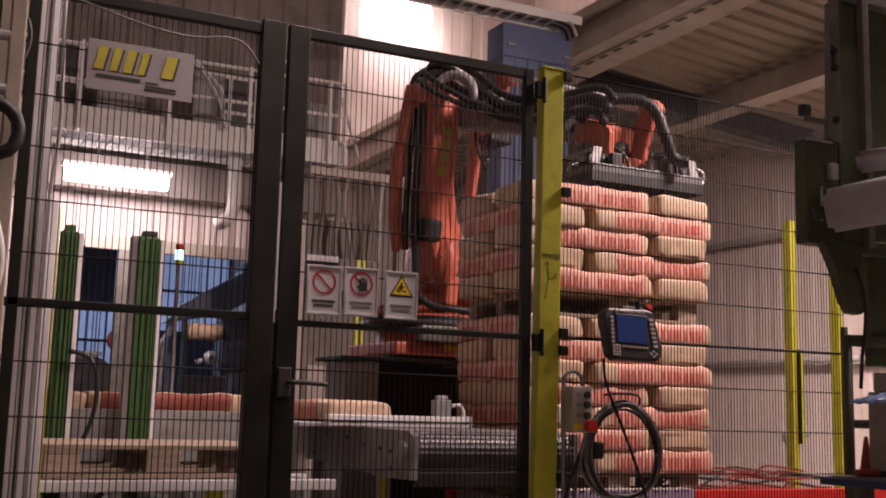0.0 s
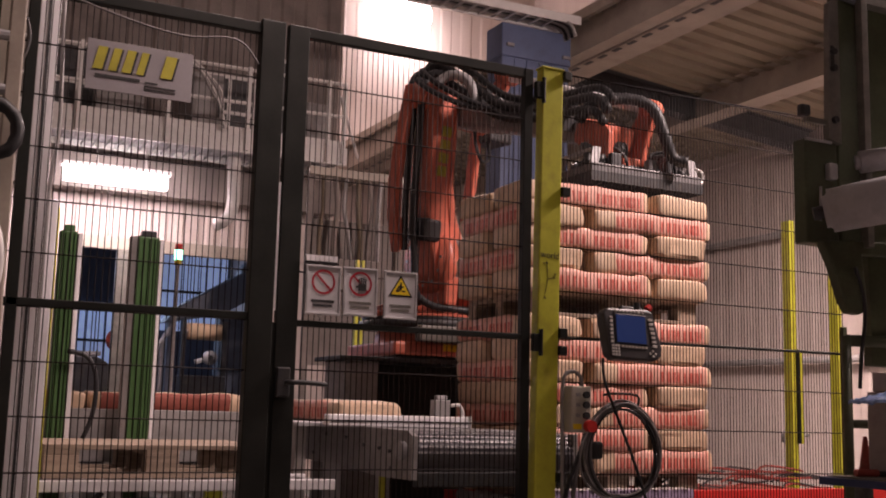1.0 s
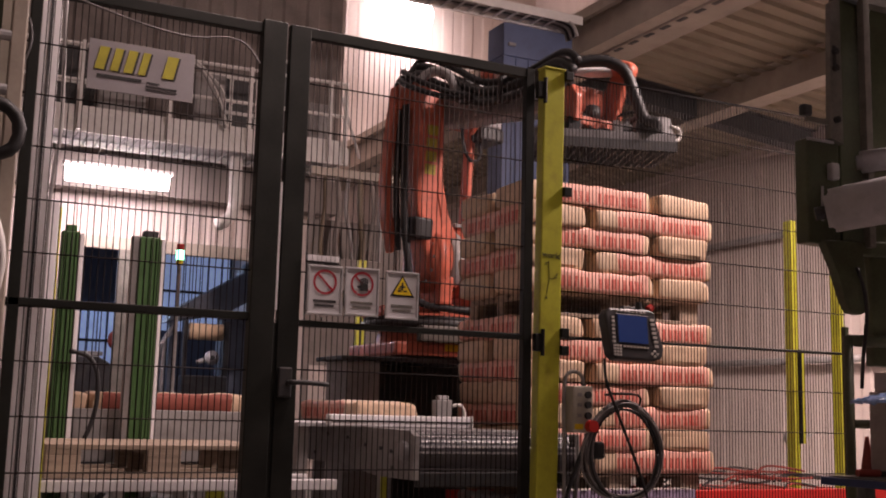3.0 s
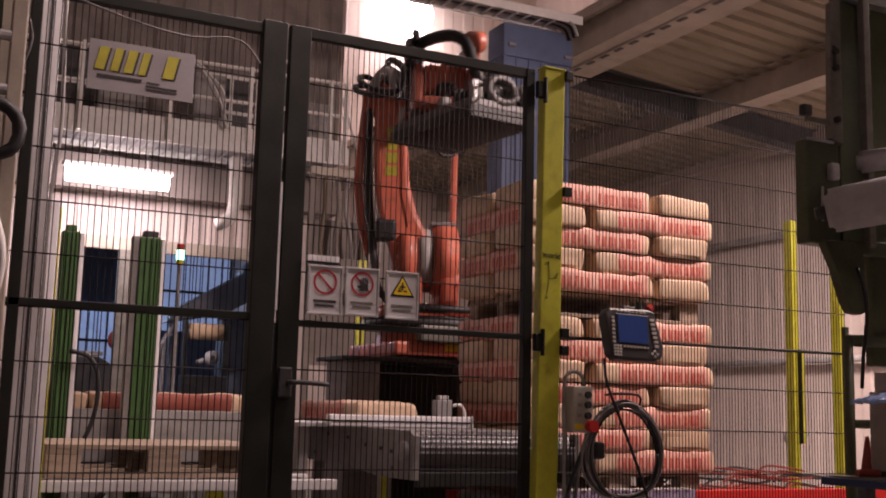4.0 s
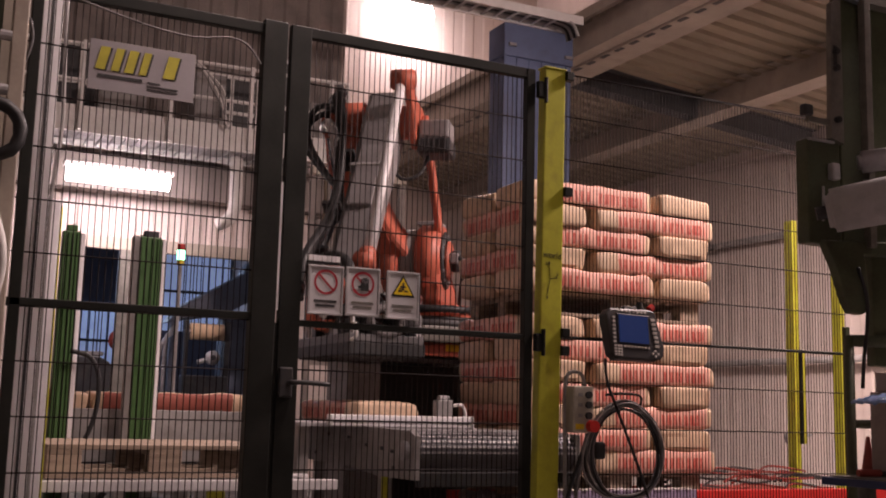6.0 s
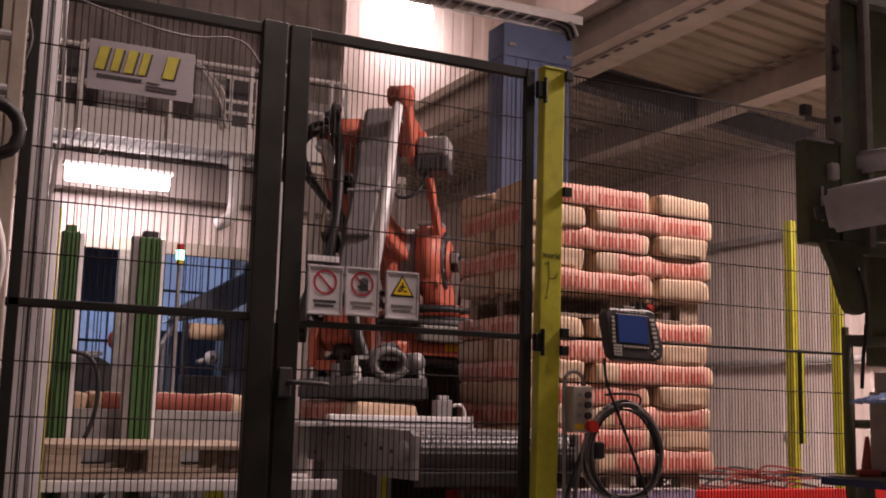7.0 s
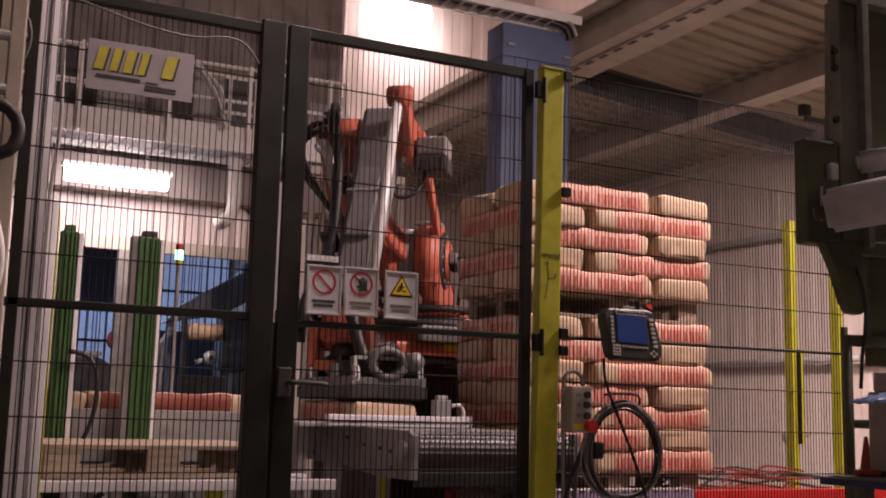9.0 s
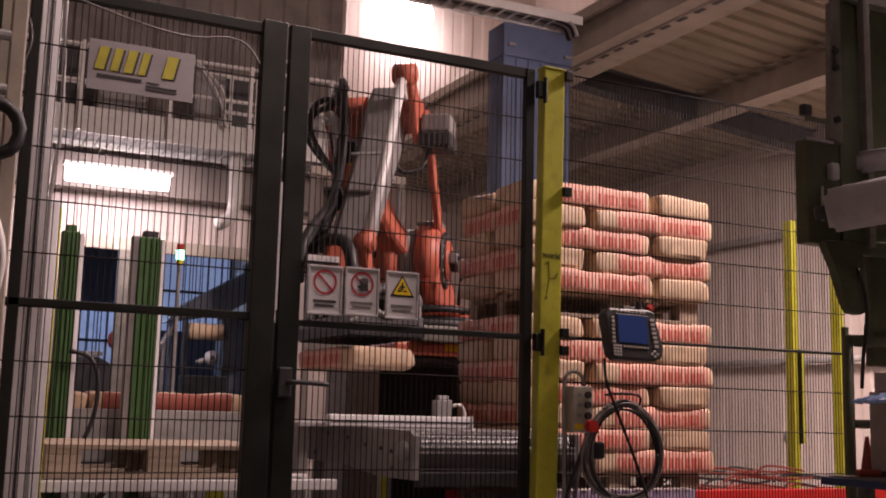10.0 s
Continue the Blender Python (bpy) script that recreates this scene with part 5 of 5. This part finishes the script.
for z in (0.25, 0.98):
    part("guard_bracket", bx(-0.08, -0.05, -0.56, -0.42, z, z + 0.04, 0.006), M_DARK, link_arm)
part("cover", turned(rd((0, -0.55, L1), (0, -0.49, L1), 0.10, 20)), M_ORANGE, link_arm, smooth=True)
part("joint_boot", bx(-0.04, 0.19, -0.44, -0.28, 0.13, 0.30, 0.03), M_HOSE, link_arm, "black rubber boot low on the link")
part("hose", tb([(0.05, -0.30, -0.33), (0.10, -0.40, -0.22), (0.10, -0.44, 0.0), (0.08, -0.48, 0.3), (0.07, -0.505, 0.7), (0.05, -0.51, L1 - 0.05), (0.06, -0.48, L1 + 0.15), (0.16, -0.36, L1 + 0.18)], 0.029, 10, 0.06), M_HOSE, link_arm, "black corrugated hose", True)
part("hose", tb([(-0.02, -0.45, 0.05), (-0.01, -0.51, 0.5), (-0.04, -0.51, L1 - 0.1), (-0.10, -0.50, L1 + 0.13), (0.02, -0.42, L1 + 0.22)], 0.024, 10, 0.06), M_HOSE, link_arm, "black corrugated hose", True)

rear = (-0.06, 0.03)
bm = bmesh.new()
prism(bm, [(-0.06, -0.06), (0.06, -0.06), (0.055, 0.3), (0.05, L1 + 0.02), (-0.05, L1 + 0.02), (-0.055, 0.3)], 0.135, 0.182, 0.012)
rod(bm, (0, 0.12, 0), (0, 0.20, 0), 0.085, 20)
rod1 = part("parallel_rod", bm, M_ORANGE, robot, "slim orange parallel rod")

bm = bmesh.new()
prism(bm, [(-0.30, -0.08), (0.02, -0.20), (0.12, -0.12), (0.20, 0.02), (TIP[0] + 0.05, TIP[1] - 0.01), (TIP[0] + 0.04, TIP[1] + 0.07), (TIP[0] - 0.04, TIP[1] + 0.07), (0.08, 0.13), (-0.10, 0.13), (-0.28, 0.05)], 0.085, 0.135, 0.014)
rod(bm, (0, -0.06, 0), (0, 0.10, 0), 0.12, 24)
rocker = part("rocker", bm, M_ORANGE, robot, "orange triangular rocker at the elbow")
part("tip_pin", turned(rd((TIP[0], 0.0, TIP[1] + 0.01), (TIP[0], 0.165, TIP[1] + 0.01), 0.07, 18)), M_ORANGE, rocker, smooth=True)
part("elbow_motor", bx(-0.16, 0.10, 0.14, 0.37, -0.24, -0.13, 0.02), M_DARK, rocker, "black motor block")
part("motor_top", bx(-0.15, 0.09, 0.15, 0.36, -0.13, 0.0, 0.018), M_FORE, rocker, "pale grey motor housing")
for k in range(5):
    part("fin", bx(-0.165, 0.108, 0.165 + k * 0.04, 0.18 + k * 0.04, -0.225, -0.14, 0.003), M_PLASTIC, rocker)
part("wire_loop", tb([(0.0, 0.2, -0.24), (0.06, 0.16, -0.38), (0.1, 0.04, -0.42), (0.12, -0.04, -0.30), (0.12, -0.06, -0.12)], 0.013), M_HOSE, rocker, smooth=True)

bm = bmesh.new()
prism(bm, [(-0.22, -0.12), (0.0, -0.17), (0.25, -0.16), (0.6, -0.12), (L2 - 0.20, -0.075), (L2 - 0.02, -0.075), (L2 + 0.05, 0.0), (L2 - 0.02, 0.075), (L2 - 0.20, 0.075), (0.5, 0.11), (0.15, 0.16), (-0.18, 0.15)], -0.235, 0.015, 0.04)
forearm = part("forearm", bm, M_FORE, robot, "grey-topped forearm")
part("top_cover", bx(0.30, 0.95, -0.20, -0.03, 0.095, 0.128, 0.012), M_FORE, forearm, "pale forearm cover")
part("cover_strap", bx(0.56, 0.585, -0.24, 0.02, -0.10, 0.135, 0.004), M_STEEL, forearm)
part("elbow_cover", turned(rd((0, -0.50, 0.0), (0, -0.225, 0.0), 0.15, 30), 0.03), M_ORANGE, forearm, "orange elbow cover", True)
part("wrist_shell", bx(L2 - 0.26, L2 + 0.05, -0.245, 0.025, -0.09, 0.09, 0.035), M_ORANGE, forearm, "orange wrist end")
for k, (y, z, rr) in enumerate(((-0.29, 0.10, 0.034), (-0.30, 0.02, 0.028), (-0.26, 0.17, 0.026))):
    part("hose", tb([(-0.15, y - 0.15, z - 0.02), (0.0, y - 0.12, z + 0.14), (0.30, y - 0.05, z + 0.08), (0.7, y - 0.02, z - 0.04), (1.1, y, z), (L2 - 0.1, y - 0.03, z + 0.12), (L2 + 0.08, y - 0.04, z + 0.06)], rr, 10, 0.05), M_HOSE, forearm, "black corrugated hose", True)
for k in range(2):
    part("side_hose", tb([(-0.02, -0.46, 0.14 - 0.06 * k), (0.02, -0.54, 0.18 - 0.07 * k), (0.12, -0.60 - 0.03 * k, 0.16 - 0.07 * k), (0.30, -0.58 - 0.03 * k, 0.10 - 0.06 * k), (0.50, -0.46, 0.04 - 0.04 * k), (0.66, -0.34, 0.02)], 0.021, 10, 0.05), M_HOSE, forearm, "black corrugated hose", True)
part("hose_elbow", tb([(0.16, -0.50, 0.10), (0.22, -0.44, 0.19), (0.34, -0.38, 0.19), (0.44, -0.36, 0.10), (0.48, -0.35, 0.0)], 0.036, 12), M_STEEL, forearm, "bright metal hose elbow", True)
for x in (0.45, 0.95, 1.35):
    part("hose_clamp", bx(x, x + 0.03, -0.34, -0.22, -0.02, 0.16, 0.004), M_DARK, forearm)

rod2 = part("wrist_rod", turned(rd((0, 0.07, 0), (ROD, 0.07, 0), 0.034, 16), 0.006), M_ALU, robot, "bright tube to the wrist", True)
for x in (0.0, ROD):
    part("rod_eye", turned(rd((x, 0.03, 0), (x, 0.11, 0), 0.06, 18), 0.008), M_ORANGE, rod2, smooth=True)

bm = bmesh.new()
for y0, y1 in ((0.03, 0.085), (-0.30, -0.25)):
    prism(bm, [(-0.11, -0.17), (0.10, -0.17), (0.12, -0.04), (WTIP[0] + 0.06, WTIP[1] - 0.02), (WTIP[0] + 0.03, WTIP[1] + 0.05), (WTIP[0] - 0.05, WTIP[1] + 0.03), (0.0, 0.09), (-0.09, 0.06)] if y0 > 0 else [(-0.11, -0.17), (0.10, -0.17), (0.11, 0.0), (0.05, 0.08), (-0.05, 0.08), (-0.10, 0.02)], y0, y1, 0.012)
box(bm, -0.11, 0.10, -0.25, 0.03, -0.19, -0.13, 0.01)
rod(bm, (0.0, -0.10, -0.20), (0.0, -0.10, -0.17), 0.11, 24)
wrist = part("wrist", bm, M_ORANGE, robot, "orange wrist fork")
part("tip_pin", turned(rd((WTIP[0], 0.0, WTIP[1] + 0.01), (WTIP[0], 0.12, WTIP[1] + 0.01), 0.06, 18)), M_ORANGE, wrist, smooth=True)
part("wrist_motor", turned(rd((0.0, -0.10, -0.13), (0.0, -0.10, -0.03), 0.075, 20)), M_DARK, wrist, smooth=True)
part("flange_ring", rd((0, -0.10, -0.215), (0, -0.10, -0.195), 0.10, 20), M_DARK, wrist)
part("hose", tb([(-0.15, -0.30, 0.12), (-0.02, -0.30, 0.20), (0.12, -0.14, 0.24), (0.23, -0.02, 0.18), (0.28, 0.04, 0.0), (0.30, 0.10, -0.14), (0.37, 0.16, -0.17)], 0.038, 10, 0.06), M_HOSE, wrist, "black corrugated hose", True)

# bag gripper: frame, grips, valves, fork tines; its long side along x
gripper = part("gripper", bx(-0.43, 0.43, -0.23, -0.19, -0.47, -0.42, 0.004), M_GRIP, robot, "bag gripper with aluminium frame")
part("frame_rail", bx(-0.43, 0.43, 0.19, 0.23, -0.47, -0.42, 0.004), M_GRIP, gripper)
for x in (-0.43, -0.02, 0.39):
    part("cross_rail", bx(x, x + 0.04, -0.19, 0.19, -0.465, -0.425, 0.003), M_GRIP, gripper)
part("mount_plate", bx(-0.16, 0.16, -0.15, 0.15, -0.42, -0.385, 0.006), M_DARK, gripper)
for i in range(17):
    x = -0.41 + i * 0.05
    part("tine", bx(x, x + 0.016, -0.22, 0.22, -0.545, -0.50, 0.003), M_DARK, gripper)
for y in (-0.235, 0.223):
    part("skirt", bx(-0.435, 0.435, y, y + 0.012, -0.535, -0.47, 0.002), M_DARK, gripper)
for x in (-0.435, 0.423):
    part("skirt", bx(x, x + 0.012, -0.222, 0.222, -0.535, -0.47, 0.002), M_DARK, gripper)
part("press_plate", bx(-0.40, 0.40, -0.19, 0.19, -0.50, -0.475, 0.004), M_DARK, gripper)
for s in (-1, 1):
    part("cylinder", rd((s * 0.30, -0.16, -0.37), (s * 0.30, 0.16, -0.37), 0.032, 12), M_DARK, gripper, smooth=True)
    part("bracket", pr([(s * 0.36, -0.42), (s * 0.42, -0.42), (s * 0.40, -0.31), (s * 0.34, -0.31)], -0.20, -0.185), M_STEEL, gripper)
    part("bracket", pr([(s * 0.36, -0.42), (s * 0.42, -0.42), (s * 0.40, -0.31), (s * 0.34, -0.31)], 0.185, 0.20), M_STEEL, gripper)
    part("bracket_bar", bx(s * 0.37 - 0.015, s * 0.37 + 0.015, -0.19, 0.19, -0.325, -0.305), M_STEEL, gripper)
    part("valve_block", bx(s * 0.22 - 0.04, s * 0.22 + 0.04, -0.2, -0.1, -0.42, -0.33, 0.008), M_DARK, gripper)
    part("bent_hose", tb([(s * 0.15, 0.05, -0.36), (s * 0.22, 0.12, -0.27), (s * 0.30, 0.05, -0.25), (s * 0.34, -0.06, -0.30), (s * 0.38, -0.1, -0.40)], 0.03, 10, 0.06), M_HOSE, gripper, "black corrugated hose", True)
part("hose_coil", tb([(0.30 + 0.13 * q / 40, 0.10 * math.cos(q * 0.62), -0.345 + 0.075 * math.sin(q * 0.62)) for q in range(41)], 0.022, 8, 0.06), M_GREYCABLE, gripper, "grey coiled air hose", True)
part("motor_block", bx(0.12, 0.30, 0.02, 0.18, -0.42, -0.30, 0.015), M_DARK, gripper)
part("motor_drum", turned(rd((0.24, 0.17, -0.33), (0.42, 0.17, -0.33), 0.055, 18), 0.01), M_GRIP, gripper, smooth=True)
part("side_plate", bx(-0.20, 0.42, 0.20, 0.215, -0.42, -0.36, 0.003), M_STEEL, gripper)
for x, y in ((-0.30, -0.10), (-0.12, 0.16), (0.06, -0.17)):
    part("fitting", bx(x - 0.03, x + 0.03, y - 0.03, y + 0.03, -0.42, -0.34, 0.006), M_FORE, gripper)
    part("thin_hose", tb([(x, y, -0.34), (x + 0.03, y + 0.02, -0.29), (x + 0.12, y - 0.02, -0.28), (x + 0.18, y - 0.05, -0.34), (x + 0.2, y - 0.05, -0.42)], 0.01), M_HOSE, gripper, smooth=True)
part("air_hose", tb([(0.40, -0.2, -0.36), (0.46, -0.2, -0.38), (0.46, -0.2, -0.44), (0.42, -0.22, -0.46)], 0.009), M_WHITE, gripper, smooth=True)

# the bag that is fetched, and those that stand by
fetched = bag(pose(-0.145, 1.76, 0.728, 0, 0, 90) @ Matrix.Diagonal((1, 1, 0.85, 1)), "full kraft paper bag with red print, fetched by the gripper", "bags on the conveyor")


def ik(r, z):
    dx, dz = r - SH_R, z - SH_Z
    d = min(math.hypot(dx, dz), L1 + L2 - 0.01)
    a = math.acos(max(-1, min(1, (L1 * L1 + d * d - L2 * L2) / (2 * L1 * d))))
    th = math.atan2(dz, dx) + a
    ex, ez = SH_R + L1 * math.cos(th), SH_Z + L1 * math.sin(th)
    return th, ex, ez, math.atan2(z - ez, r - ex)


# seconds; gripper's underside x, y, z; gripper's turn
ROUTE = [(0, 1.59, 1.47, 2.222, 0), (1.2, 1.59, 1.47, 2.222, 0), (1.5, 1.59, 1.47, 2.25, 0), (2.0, 1.59, 1.47, 2.30, 0), (2.5, 1.60, 1.474, 2.34, 0), (2.7, 1.552, 1.461, 2.385, -4),
         (3.8, 0.556, 1.473, 2.529, -75), (4.0, 0.38, 1.531, 2.457, -82), (4.2, 0.167, 1.624, 2.349, -88), (4.4, -0.063, 1.762, 2.164, -90), (4.6, -0.152, 1.827, 2.077, -90), (4.8, -0.157, 1.83, 2.03, -90),
         (5.0, -0.168, 1.813, 1.864, -90), (5.2, -0.174, 1.78, 1.584, -90), (5.4, -0.165, 1.774, 1.296, -90), (5.7, -0.163, 1.772, 1.223, -90), (6.2, -0.15, 1.76, 1.0, -90), (6.8, -0.135, 1.745, 0.85, -90), (9.05, -0.135, 1.745, 0.85, -90),
         (9.2, -0.137, 1.745, 0.893, -90), (9.5, -0.153, 1.752, 1.036, -90), (10.0, -0.154, 1.765, 1.193, -90)]


def route(t):
    """The route between its rows, with even slopes."""
    ts = [r[0] for r in ROUTE]
    i = max(k for k in range(len(ts) - 1) if ts[k] <= t)
    h = ts[i + 1] - ts[i]
    s = (t - ts[i]) / h
    out = []
    for c in range(1, 5):
        def slope(k):
            if k in (0, len(ts) - 1):
                return 0.0
            a = (ROUTE[k][c] - ROUTE[k - 1][c]) / (ts[k] - ts[k - 1])
            b = (ROUTE[k + 1][c] - ROUTE[k][c]) / (ts[k + 1] - ts[k])
            return 0.0 if a * b <= 0 else 2 * a * b / (a + b)
        p, q, m0, m1 = ROUTE[i][c], ROUTE[i + 1][c], slope(i) * h, slope(i + 1) * h
        out.append((2 * s ** 3 - 3 * s * s + 1) * p + (s ** 3 - 2 * s * s + s) * m0 + (3 * s * s - 2 * s ** 3) * q + (s ** 3 - s * s) * m1)
    return out


def motions():
    rows = {ob: [] for ob in (carousel, link_arm, rod1, rocker, forearm, rod2, wrist, gripper, fetched)}
    for k in range(101):
        t = k / 10
        x, y, zu, g = route(t)
        z = zu + DROP
        dx, dy = x - AX, y - AY
        yaw, r = math.degrees(math.atan2(dy, dx)), math.hypot(dx, dy)
        th, ex, ez, ph = ik(r, z)
        turn = pose(0, 0, 0, 0, 0, yaw)
        lean, dip = 90 - math.degrees(th), -math.degrees(ph)
        rows[carousel].append((t, turn))
        rows[link_arm].append((t, turn @ pose(SH_R, 0, SH_Z, 0, lean, 0)))
        rows[rod1].append((t, turn @ pose(SH_R + rear[0], 0, SH_Z + rear[1], 0, lean, 0)))
        rows[rocker].append((t, turn @ pose(ex, 0, ez)))
        rows[forearm].append((t, turn @ pose(ex, 0, ez, 0, dip, 0)))
        run, rise = r + WTIP[0] - ex - TIP[0], z + WTIP[1] - ez - TIP[1]
        rows[rod2].append((t, turn @ pose(ex + TIP[0], 0, ez + TIP[1], 0, -math.degrees(math.atan2(rise, run)), 0)))
        rows[wrist].append((t, turn @ pose(r, 0, z)))
        rows[gripper].append((t, pose(dx, dy, zu + 0.55, 0, 0, g)))
        if t < 9.05:
            s = min(1, t / 2.4)
            rows[fetched].append((t, pose(-0.30 + 0.155 * s, 1.76, 0.728, 0, 0, 90)))
        else:
            rows[fetched].append((t, pose(x - 0.01, y + 0.015, max(0.728, zu - 0.122 - 0.04 * min(1, (t - 9.05) / 0.4)), 0, 0, 90)))
    for ob, rs in rows.items():
        walk(ob, rs)


motions()
